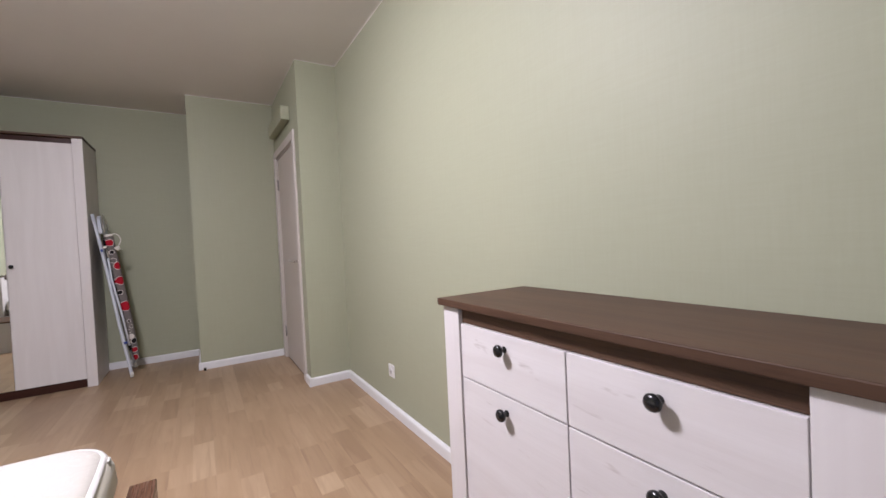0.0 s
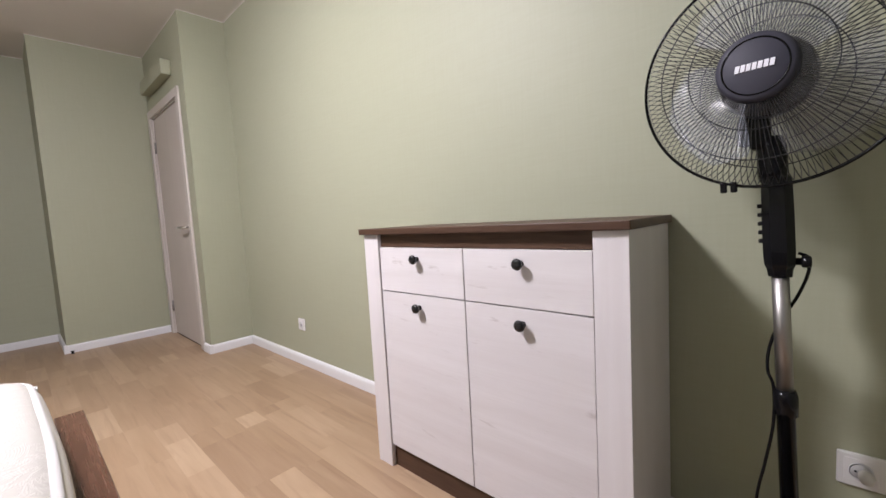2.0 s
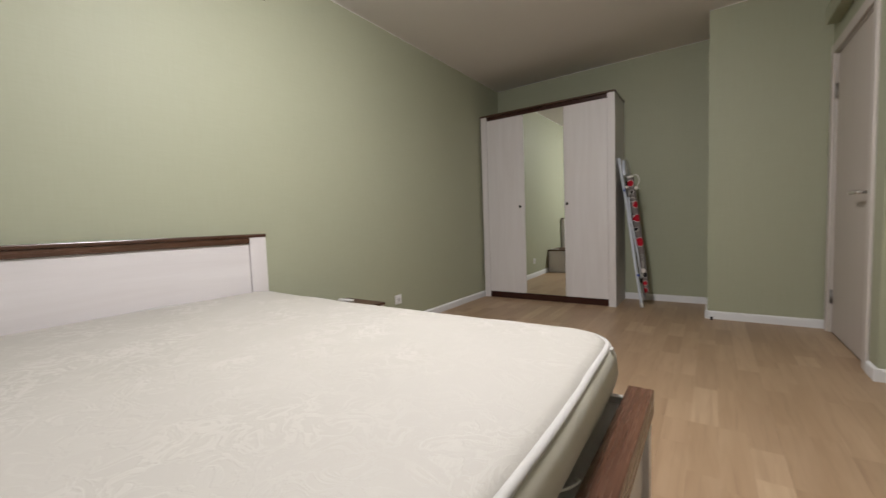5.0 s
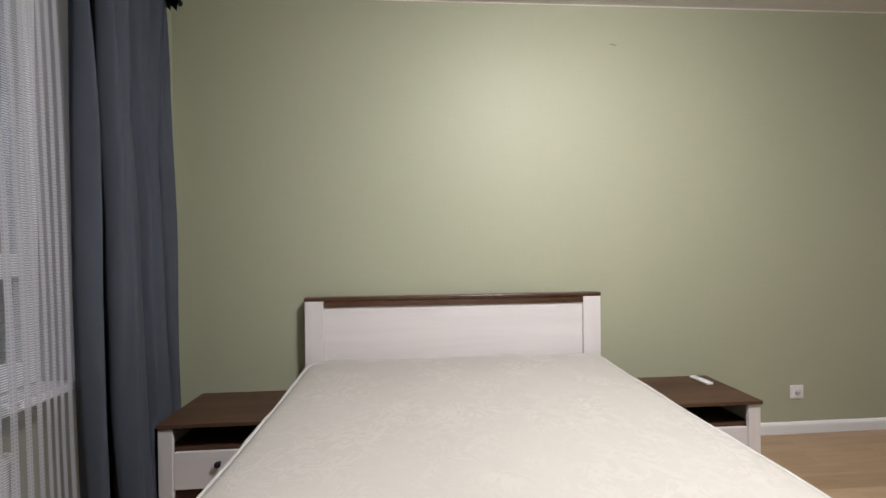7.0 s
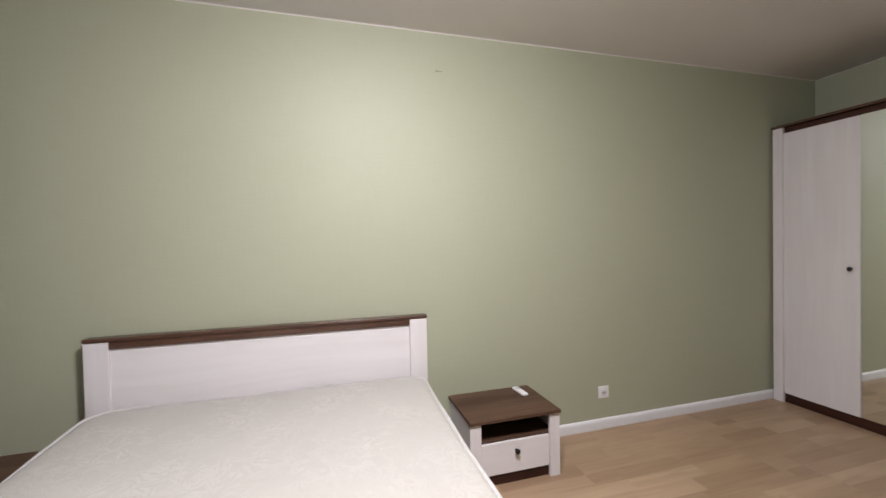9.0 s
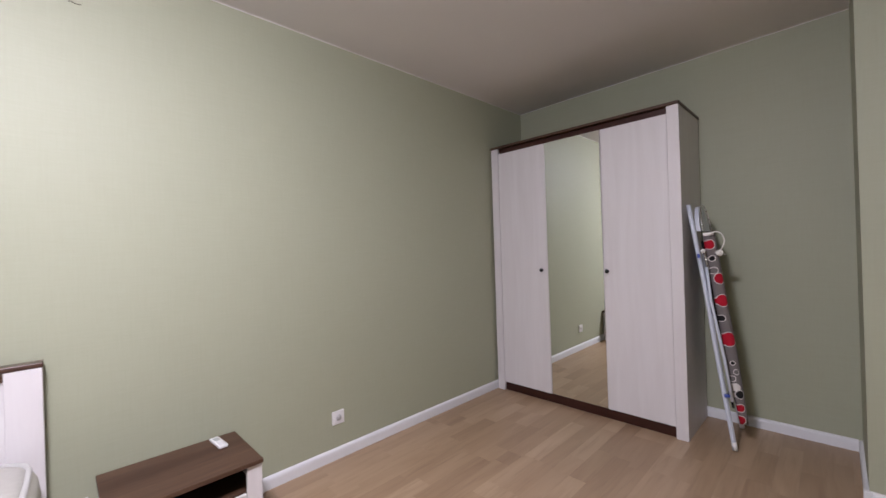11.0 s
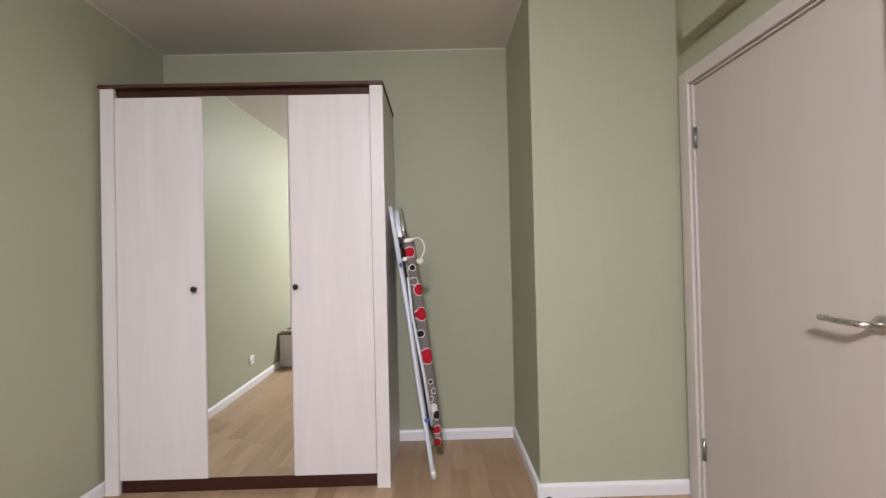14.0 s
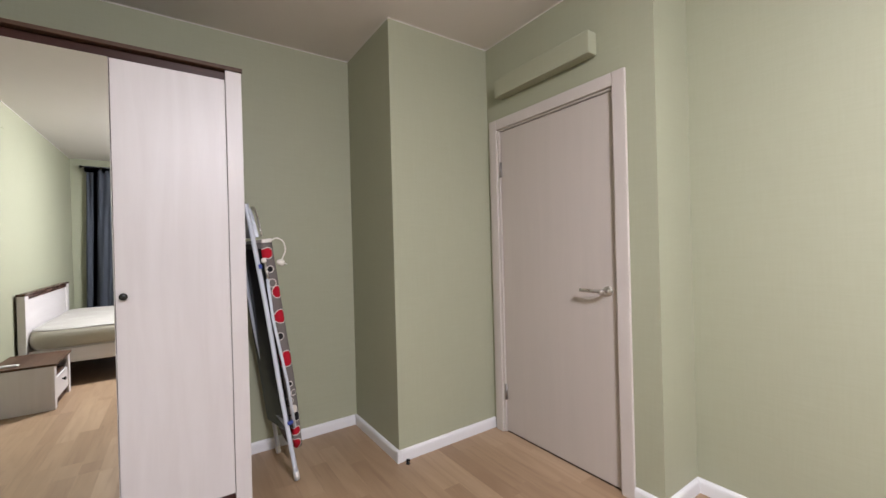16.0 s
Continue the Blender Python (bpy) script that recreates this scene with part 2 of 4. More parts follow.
RAIL_X = wood("dark_walnut_x", 0, (0.040, 0.013, 0.009), (0.017, 0.005, 0.004), (0.073, 0.027, 0.017), 1.2, 0.34, 0.0, 0.3)
RAIL_Y = wood("dark_walnut_y", 1, (0.040, 0.013, 0.009), (0.017, 0.005, 0.004), (0.073, 0.027, 0.017), 1.2, 0.34, 0.0, 0.3)
CAP_Y = wood("bed_cap_walnut", 1, (0.062, 0.026, 0.015), (0.024, 0.009, 0.005), (0.118, 0.058, 0.034), 1.2, 0.27, 0.0, 0.5)
FLOOR = floor_laminate()
UNDERLAY = plain("tan_underlay", (0.22, 0.15, 0.10), 0.8)
JOINT = plain("dark_joint", (0.050, 0.031, 0.020), 0.8)
BLACK = plain("black_knob_lacquer", (0.008, 0.008, 0.009), 0.22, 0, 0.5)
BLACK_PL = plain("black_plastic", (0.005, 0.005, 0.006), 0.20, 0, 0.22)
GREY_PL = plain("charcoal_plastic", (0.036, 0.036, 0.050), 0.62, 0, 0.35)
MARK = plain("pale_print", (0.75, 0.76, 0.80), 0.5)
STEEL = plain("brushed_steel", (0.62, 0.60, 0.57), 0.28, 1.0)
POLE = plain("dull_chrome_pole", (0.36, 0.345, 0.33), 0.42, 1.0)
HINGE = plain("dull_steel", (0.30, 0.29, 0.28), 0.4, 1.0)
WIRE = plain("black_wire", (0.012, 0.012, 0.012), 0.4)
SOCKET = plain("white_socket_plastic", (0.671, 0.662, 0.654), 0.35)
# socket plastic darkened, for the shade inside the well
SHADE_PL = plain("socket_well_shade", (0.499, 0.490, 0.482), 0.5)
HOLE = plain("dark_hole", (0.02, 0.02, 0.02), 0.8)
DOORP = wood("greige_door_film", 2, (0.456, 0.408, 0.370), (0.434, 0.389, 0.351), (0.473, 0.426, 0.387), 0.35, 0.5)
FRAMEP = wood("greige_frame_film", 2, (0.499, 0.456, 0.421), (0.482, 0.439, 0.404), (0.516, 0.473, 0.439), 0.3, 0.45)
CURTAIN = cloth("blue_grey_curtain", (0.120, 0.136, 0.172), 900.0, 0.9, 0.06)
SHEER = sheer_cloth()
TICKING = damask("cream_damask", (0.373, 0.358, 0.326))
TICK_SIDE = cloth("cream_border_fabric", (0.451, 0.426, 0.353), 500, 0.5, 0.1)
PIPING = cloth("white_piping", (0.459, 0.447, 0.426), 700, 0.8)
GLASS = clear("window_glass")
bl = Mat("smoky_fan_blade", 0.2)
bl.color((0.56, 0.60, 0.68))
bl.b.inputs["Alpha"].default_value = 0.30
BLADE = bl.m
hb = Mat("smoky_fan_hub", 0.35)
hb.color((0.060, 0.060, 0.070))
hb.b.inputs["Alpha"].default_value = 0.72
HUB = hb.m
PVC = plain("white_window_pvc", (0.688, 0.697, 0.714), 0.3)
# window lining: the shade behind the net is put into this grey
REVEAL = plain("shaded_reveal", (0.42, 0.41, 0.42), 0.8)
ENAMEL = plain("pale_blue_enamel", (0.533, 0.568, 0.636), 0.3, 0.0, 0.5)
CORD = plain("white_cord", (0.645, 0.619, 0.568), 0.5)
BLUE_PL = plain("blue_plastic", (0.03, 0.06, 0.30), 0.4)
CAP_PL = plain("white_cap_plastic", (0.671, 0.654, 0.628), 0.4)
mm = Mat("mirror_silver", 0.0, 1.0)
mm.color((0.90, 0.93, 0.90))
MIRROR = mm.m
em = Mat("lamp_diffuser", 0.4)
em.color((0.85, 0.85, 0.82))
em.b.inputs["Emission Color"].default_value = (*LAMP_COLOR, 1)
em.b.inputs["Emission Strength"].default_value = LAMP_STRENGTH
DIFFUSER = em.m


# ---- mesh helpers ----
def mesh_of(bm, name, material):
    me = bpy.data.meshes.new(name)
    bmesh.ops.recalc_face_normals(bm, faces=bm.faces[:])
    bm.to_mesh(me)
    bm.free()
    if material:
        me.materials.append(material)
    return me


def part(name, bm, material, parent, label=""):
    ob = new(name, mesh_of(bm, name, material))
    ob.parent = parent
    if label:
        ob["label"] = label
    return ob


def thing(name, label, category, m=None, group="", kind=""):
    ob = new(name)
    ob.empty_display_size = 0.1
    if m:
        ob.matrix_world = m
    return tagged(ob, label, category, group, kind)


def setting(name, bm, material, label, category="", at=None):
    ob = new(name, mesh_of(bm, name, material))
    if at:
        ob.matrix_world = at
    return tagged(ob, label, category or name.split("_")[0], "", "structure")


def box(lo, hi, bevel=0.0, segs=2, bm=None):
    """A box between two corners, with its edges eased; added to bm where one is given."""
    own = bmesh.new()
    bmesh.ops.create_cube(own, size=1.0)
    size = [b - a for a, b in zip(lo, hi)]
    for v in own.verts:
        v.co = Vector([a + (c + 0.5) * s for a, c, s in zip(lo, v.co, size)])
    if bevel:
        bmesh.ops.bevel(own, geom=own.edges[:], offset=min(bevel, min(map(abs, size)) * 0.45), segments=segs, affect="EDGES", profile=0.5)
    return join(bm, own)


def join(bm, own):
    if bm is None:
        return own
    at = {v: bm.verts.new(v.co) for v in own.verts}
    for f in own.faces:
        nf = bm.faces.new([at[v] for v in f.verts])
        nf.smooth = f.smooth
    own.free()
    return bm


def lathe(profile, axis_m, n=32, bm=None):
    """A turned solid: profile rows of (radius, height) about the z axis of axis_m."""
    own = bmesh.new()
    rings = []
    for r, h in profile:
        if r < 1e-6:
            rings.append([own.verts.new(axis_m @ Vector((0, 0, h)))])
        else:
            rings.append([own.verts.new(axis_m @ Vector((r * math.cos(2 * math.pi * i / n), r * math.sin(2 * math.pi * i / n), h))) for i in range(n)])
    for a, b in zip(rings, rings[1:]):
        for i in range(n):
            j = (i + 1) % n
            q = [a[i % len(a)], a[j % len(a)], b[j % len(b)], b[i % len(b)]]
            q = list(dict.fromkeys(q))
            if len(q) > 2:
                own.faces.new(q).smooth = True
    for ring in (rings[0], rings[-1]):
        if len(ring) > 1:
            own.faces.new(ring)
    return join(bm, own)


def tube(points, radius, n=8, bm=None, closed=False, flat=1.0):
    """A round bar along points; flat squashes it across its second axis."""
    own = bmesh.new()
    pts = [Vector(p) for p in points]
    rings = []
    ref = None
    for i, p in enumerate(pts):
        a = pts[i - 1] if (i or closed) else p
        b = pts[(i + 1) % len(pts)] if (i + 1 < len(pts) or closed) else p
        d = (b - a).normalized()
        if ref is None:
            ref = d.orthogonal().normalized()
        u = (ref - d * ref.dot(d)).normalized()
        w = d.cross(u)
        ref = u
        rings.append([own.verts.new(p + radius * (math.cos(2 * math.pi * k / n) * u + flat * math.sin(2 * math.pi * k / n) * w)) for k in range(n)])
    pairs = list(zip(rings, rings[1:])) + ([(rings[-1], rings[0])] if closed else [])
    for a, b in pairs:
        for k in range(n):
            own.faces.new((a[k], a[(k + 1) % n], b[(k + 1) % n], b[k])).smooth = True
    if not closed:
        own.faces.new(rings[0])
        own.faces.new(rings[-1])
    return join(bm, own)


def spline(points, steps=8):
    """A smooth line through points."""
    p = [Vector(q) for q in points]
    p = [2 * p[0] - p[1]] + p + [2 * p[-1] - p[-2]]
    out = []
    for a, b, c, d in zip(p, p[1:], p[2:], p[3:]):
        for k in range(steps):
            t = k / steps
            out.append(0.5 * ((2 * b) + (c - a) * t + (2 * a - 5 * b + 4 * c - d) * t * t + (3 * b - a - 3 * c + d) * t ** 3))
    return out + [p[-2]]


def extrude_profile(profile, path_a, path_b, up=(0, 0, 1), out=(1, 0, 0)):
    """A straight moulding: profile rows of (out, up) swept from a to b."""
    bm = bmesh.new()
    out, up = Vector(out), Vector(up)
    ra = [bm.verts.new(Vector(path_a) + o * out + u * up) for o, u in profile]
    rb = [bm.verts.new(Vector(path_b) + o * out + u * up) for o, u in profile]
    n = len(profile)
    for i in range(n):
        bm.faces.new((ra[i], ra[(i + 1) % n], rb[(i + 1) % n], rb[i]))
    bm.faces.new(ra)
    bm.faces.new(rb[::-1])
    return bm


# ---- the room: plan ----
XW, XE, XD, XN = 0.0, 3.345, 3.025, 2.275
YS, YC, YP, YN = -1.07, 2.875, 4.015, 4.655
H = 2.592
T = 0.14


def ceil_z(x, y):
    """Height of the ceiling, which hangs a little lower along the bed wall."""
    u, v = x / XE, (y - YS) / (YN - YS)
    return (2.549 * (1 - v) + 2.578 * v) * (1 - u) + (2.608 * (1 - v) + 2.600 * v) * u


WIN = (0.62, 2.45, 0.66, 2.34)
DOOR = (3.075, 3.920, 2.022)

setting("wall_west", box((XW - T, YS - 0.3, -0.1), (XW, YN + T, H + 0.1)), WALL, "sage green wallpapered wall behind the bed", "wall")
setting("wall_north", box((XW, YN, -0.1), (XN + 0.9, YN + T, H + 0.1)), WALL, "sage green wallpapered end wall of the nook", "wall")
setting("wall_pier", box((XN, YP, -0.1), (XD + 0.5, YN, H + 0.1)), WALL, "sage green wallpapered projecting pier", "wall")
bm = box((XD, YC + 0.16, DOOR[2]), (XD + T, YP, H + 0.1))
box((XD, YC, -0.1), (XD + T, DOOR[0], DOOR[2]), bm=bm)
box((XD, YC, DOOR[2]), (XD + T, YC + 0.16, H + 0.1), bm=bm)
box((XD, DOOR[1], -0.1), (XD + T, YP, DOOR[2]), bm=bm)
setting("wall_door_side", bm, WALL, "sage green wallpapered wall with the doorway", "wall")
setting("wall_step", box((XD + T, YC, -0.1), (XE + T, YC + 0.1, H + 0.1)), WALL, "sage green wallpapered return beside the doorway", "wall")
setting("wall_east", box((XE, YS - 0.3, -0.1), (XE + T, YC, H + 0.1)), WALL, "sage green wallpapered wall behind the dresser", "wall")
bm = box((XW, YS - 0.3, -0.1), (WIN[0], YS, H + 0.1))
box((WIN[1], YS - 0.3, -0.1), (XE, YS, H + 0.1), bm=bm)
box((WIN[0], YS - 0.3, -0.1), (WIN[1], YS - 0.1305, WIN[2]), bm=bm)
box((WIN[0], YS - 0.3, WIN[3]), (WIN[1], YS, H + 0.1), bm=bm)
setting("wall_south", bm, WALL, "sage green wallpapered window wall", "wall")
bm = bmesh.new()
bmesh.ops.create_grid(bm, x_segments=6, y_segments=8, size=0.5)
for v in bm.verts:
    v.co = Vector((XW - T + (v.co.x + 0.5) * (XE - XW + 2 * T), YS - 0.3 + (v.co.y + 0.5) * (YN - YS + T + 0.3), 0.0))
    v.co.z = ceil_z(v.co.x, v.co.y)
for v in bmesh.ops.extrude_face_region(bm, geom=bm.faces[:])["geom"]:
    if isinstance(v, bmesh.types.BMVert):
        v.co.z = H + 0.14
setting("ceiling", bm, CEIL, "plain pale painted ceiling", "ceiling")
setting("corridor_wall", box((XD + 0.9, YC - 0.3, -0.1), (XD + 1.0, YP + 0.5, H)), CEIL, "plain wall beyond the doorway", "wall")

# thin pale bead along the top of the walls
for a, b, o in (((XW, YS, H), (XW, YN, H), (1, 0, 0)), ((XE, YS, H), (XE, YC, H), (-1, 0, 0)), ((XW + 0.008, YN, H), (XN, YN, H), (0, -1, 0)),
                ((XD - 0.005, YC, H), (XE - 0.005, YC, H), (0, -1, 0)), ((XD, YC, H), (XD, YP, H), (-1, 0, 0)), ((XN - 0.005, YP, H), (XD - 0.005, YP, H), (0, -1, 0)), ((XN, YP, H), (XN, YN - 0.005, H), (-1, 0, 0))):
    setting("trim", extrude_profile([(-0.001, 0.001), (0.004, 0.001), (0.004, -0.001), (0.002, -0.004), (-0.001, -0.004)], (*a[:2], ceil_z(*a[:2])), (*b[:2], ceil_z(*b[:2])), (0, 0, 1), o), CEIL, "thin pale bead at the ceiling edge", "trim")

# white skirting with a rounded top
SK = [(-0.001, -0.002), (0.017, -0.002), (0.017, 0.046), (0.0155, 0.056), (0.011, 0.0625), (0.005, 0.066), (-0.001, 0.067)]
for a, b, o in (((XW, YS, 0), (XW, YN, 0), (1, 0, 0)), ((XE, YS, 0), (XE, YC, 0), (-1, 0, 0)), ((XW + 0.017, YN, 0), (XN - 0.017, YN, 0), (0, -1, 0)),
                ((XD - 0.017, YC, 0), (XE - 0.017, YC, 0), (0, -1, 0)), ((XD, YC, 0), (XD, DOOR[0] - 0.065, 0), (-1, 0, 0)),
                ((XN - 0.017, YP, 0), (XD - 0.0, YP, 0), (0, -1, 0)), ((XN, YP, 0), (XN, YN, 0), (-1, 0, 0)), ((XW + 0.017, YS, 0), (WIN[0], YS, 0), (0, 1, 0)), ((WIN[1], YS, 0), (XE - 0.017, YS, 0), (0, 1, 0)), ((WIN[0], YS - 0.1305, 0), (WIN[1], YS - 0.1305, 0), (0, 1, 0))):
    setting("baseboard", extrude_profile(SK, a, b, (0, 0, 1), o), TRIM, "white plastic skirting board", "baseboard")

# corner pieces where the skirting turns round the pier and the doorway return
for x, y in ((XN, YP), (XD, YC)):
    bm = box((x - 0.0195, y - 0.0195, -0.002), (x + 0.012, y - 0.001, 0.0690), 0.004)
    box((x - 0.0195, y - 0.002, -0.002), (x - 0.001, y + 0.012, 0.0690), 0.004, bm=bm)
    setting("trim", bm, TRIM, "white plastic corner piece of the skirting", "trim")

# ---- window ----
y0 = YS - 0.20
win = thing("window_1", "white plastic window behind a net curtain", "window", kind="structure")
def window_bar(name, lo, hi, parent):
    return part(name, box(lo, hi, 0.006), PVC, parent)
for lo, hi in (((WIN[0], y0, WIN[2]), (WIN[0] + 0.07, y0 + 0.07, WIN[3])), ((WIN[1] - 0.07, y0, WIN[2]), (WIN[1], y0 + 0.07, WIN[3])),
               ((WIN[0] + 0.07, y0, WIN[2]), (WIN[1] - 0.07, y0 + 0.07, WIN[2] + 0.09)), ((WIN[0] + 0.07, y0, WIN[3] - 0.07), (WIN[1] - 0.07, y0 + 0.07, WIN[3])),
               ((1.50, y0, WIN[2] + 0.09), (1.58, y0 + 0.07, WIN[3] - 0.07)), ((WIN[0] + 0.07, y0, 1.06), (1.50, y0 + 0.07, 1.15))):
    window_bar("window_frame", lo, hi, win)
for lo, hi in (((WIN[0] + 0.07, y0 + 0.03, 1.15), (1.50, y0 + 0.036, WIN[3] - 0.07)), ((WIN[0] + 0.07, y0 + 0.03, WIN[2] + 0.09), (1.50, y0 + 0.036, 1.06)),
               ((1.58, y0 + 0.03, WIN[2] + 0.09), (WIN[1] - 0.07, y0 + 0.036, WIN[3] - 0.07))):
    p = part("pane", box(lo, hi), GLASS, win, "clear glass pane")
    p.visible_shadow = False
for lo, hi in (((WIN[0], YS - 0.129, WIN[2]), (WIN[0] + 0.012, YS - 0.002, WIN[3])), ((WIN[1] - 0.012, YS - 0.129, WIN[2]), (WIN[1], YS - 0.002, WIN[3])), ((WIN[0] + 0.0125, YS - 0.129, WIN[3] - 0.012), (WIN[1] - 0.0125, YS - 0.002, WIN[3]))):
    part("reveal", box(lo, hi, 0.002), REVEAL, win, "lining of the window opening, greyed to read as shaded")
part("window_sill", box((WIN[0] - 0.05, YS - 0.13, WIN[2] - 0.03), (WIN[1] + 0.05, YS + 0.012, WIN[2]), 0.005), PVC, win, "white plastic window sill")

# ---- radiator ----
rad = thing("radiator", "white steel panel radiator in the niche below the window", "radiator", pose(0.80, YS - 0.115, 0.0))
part("panel", box((0.0, 0.0, 0.115), (1.40, 0.012, 0.470), 0.004), PVC, rad)
part("panel", box((0.0, 0.058, 0.115), (1.40, 0.070, 0.470), 0.004), PVC, rad)
for i in range(41):
    part("rib", box((0.018 + i * 0.0334, 0.0695, 0.135), (0.036 + i * 0.0334, 0.0745, 0.450), 0.003), PVC, rad)
part("top_grille", box((0.0, 0.0125, 0.462), (1.40, 0.0575, 0.472), 0.002), PVC, rad)
for x in (-0.002, 1.400):
    part("side_cover", box((x, 0.004, 0.118), (x + 0.002, 0.066, 0.468)), PVC, rad)
for x in (1.36, 1.40):
    part("pipe", tube([(x - 0.03, 0.035, 0.0), (x - 0.03, 0.035, 0.125)], 0.008, 10), PVC, rad)

# ---- door ----
door = thing("door_1", "closed greige interior door with a steel lever", "door", kind="structure")
CAS = 0.064
part("door_frame", box((XD - 0.016, DOOR[0] - CAS, 0.0), (XD, DOOR[0] + 0.003, DOOR[2] + CAS), 0.004), FRAMEP, door)
part("door_frame", box((XD - 0.016, DOOR[1] - 0.003, 0.0), (XD, DOOR[1] + CAS, DOOR[2] + CAS), 0.004), FRAMEP, door)
part("door_frame", box((XD - 0.0155, DOOR[0] + 0.003, DOOR[2] - 0.003), (XD, DOOR[1] - 0.003, DOOR[2] + CAS), 0.004), FRAMEP, door)
part("jamb", box((XD + 0.001, DOOR[0] + 0.001, 0.0), (XD + T - 0.004, DOOR[0] + 0.014, DOOR[2] - 0.002), 0.002), FRAMEP, door)
part("jamb", box((XD + 0.001, DOOR[1] - 0.014, 0.0), (XD + T - 0.004, DOOR[1] - 0.001, DOOR[2] - 0.002), 0.002), FRAMEP, door)
part("jamb", box((XD + 0.001, DOOR[0] + 0.014, DOOR[2] - 0.014), (XD + T - 0.004, DOOR[1] - 0.014, DOOR[2] - 0.002), 0.002), FRAMEP, door)
leaf = part("door_leaf", box((XD + 0.011, DOOR[0] + 0.017, 0.010), (XD + 0.051, DOOR[1] - 0.0165, DOOR[2] - 0.018), 0.002), DOORP, door)
part("threshold", box((XD + 0.013, DOOR[0] + 0.015, -0.01), (XD + 0.10, DOOR[1] - 0.015, 0.004)), JOINT, door, "dark gap under the door")
hy, hz, hx = 3.140, 1.0, XD + 0.011
bm = lathe([(0.0255, 0.0), (0.0255, 0.006), (0.0235, 0.009), (0.0, 0.009)], pose(hx, hy, hz, 0, -90, 0), 28)
tube(spline([(hx - 0.008, hy, hz), (hx - 0.035, hy, hz), (hx - 0.051, hy + 0.006, hz), (hx - 0.056, hy + 0.024, hz), (hx - 0.056, hy + 0.128, hz + 0.002)], 6), 0.0095, 12, bm)
part("door_handle", bm, STEEL, leaf, "brushed steel lever handle")
for z in (0.27, 1.752):
    bm = tube([(XD + 0.004, DOOR[1] - 0.022, z - 0.05), (XD + 0.004, DOOR[1] - 0.022, z + 0.05)], 0.0085, 10)
    box((XD - 0.002, DOOR[1] - 0.0165, z - 0.045), (XD + 0.009, DOOR[1] - 0.0142, z + 0.045), bm=bm)
    part("hinge", bm, HINGE, door, "steel hinge")

# painted box over the doorway
duct = thing("duct_cover", "long green painted box on the wall over the door", "duct cover")
part("cover", box((XD - 0.070, 3.163, 2.206), (XD, 3.866, 2.323), 0.006), WALL, duct)

# ---- ceiling lamp ----
lampt = thing("ceiling_lamp", "round opal dome ceiling lamp, switched on", "ceiling lamp", pose(LAMP[0], LAMP[1], ceil_z(*LAMP)))
part("housing", lathe([(0.0, 0.0), (0.205, 0.0), (0.208, -0.004), (0.208, -0.026), (0.204, -0.030), (0.0, -0.030)], Matrix(), 48), SOCKET, lampt)
dome = [(0.198 * math.cos(a), -0.030 - 0.095 * math.sin(a)) for a in [radians(90 * k / 10) for k in range(11)]]
part("diffuser", lathe([(0.0, -0.0305)] + [(r, h - 0.0005) for r, h in dome[:-1]] + [(0.0, -0.1255)], Matrix(), 40), DIFFUSER, lampt, "glowing opal dome")


# ---- knobs ----
def knob(parent, at, out, r=0.0165):
    """A turned round knob that stands out along out."""
    turn = Vector((0, 0, 1)).rotation_difference(Vector(out)).to_matrix().to_4x4()
    k = r / 0.0165
    prof = [(0.009, 0.0), (0.009, 0.002), (0.0065, 0.005), (0.006, 0.011), (0.010, 0.0145), (0.0155, 0.018), (0.0165, 0.0225), (0.0145, 0.027), (0.008, 0.030), (0.0, 0.0305)]
    return part("knob", lathe([(a * k, b * k) for a, b in prof], Matrix.Translation(at) @ turn, 24), BLACK, parent, "glossy black round knob")


# ---- dresser ----
def dresser():
    d = thing("dresser", "white wood-grain dresser with a walnut top and black knobs", "dresser", pose(2.975, -0.248, 0.0))
    L, D, Z = 0.972, 0.365, 0.913
    part("top", box((-0.015, -0.007, Z), (D, L + 0.014, Z + 0.022), 0.0025), DARK_Y, d, "walnut-brown top board")
    for y in (0.0, L - 0.082):
        part("post", box((0.0, y, 0.0), (0.018, y + 0.082, Z - 0.001), 0.0015), WHITE_Z, d)
    for y in (0.002, L - 0.018):
        part("side_panel", box((0.0185, y, 0.0), (D - 0.004, y + 0.016, Z - 0.001), 0.001), WHITE_Z, d)
    part("back_panel", box((D - 0.012, 0.019, 0.02), (D - 0.008, L - 0.019, Z - 0.002)), WHITE_Y, d)
    part("rail", box((0.014, 0.0825, 0.866), (0.040, L - 0.0825, Z - 0.001), 0.001), DARK_Y, d, "walnut strip under the top")
    part("plinth", box((0.020, 0.0825, 0.0), (0.036, L - 0.0825, 0.088), 0.001), DARK_Y, d, "walnut plinth")
    part("carcass", box((0.026, 0.019, 0.089), (D - 0.014, L - 0.019, 0.853)), JOINT, d, "dark inside of the carcass")
    mid = 0.485
    for (ya, yb), ky in (((0.0855, mid - 0.002), 0.281), ((mid + 0.002, L - 0.0855), 0.688)):
        dr = part("drawer", box((0.005, ya, 0.704), (0.023, yb, 0.864), 0.0012), CRAFT_Y, d)
        knob(dr, (0.005, ky, 0.826), (-1, 0, 0))
        do = part("door", box((0.005, ya, 0.092), (0.023, yb, 0.700), 0.0012), CRAFT_Y, d)
        knob(do, (0.005, ky, 0.657), (-1, 0, 0))
    return d


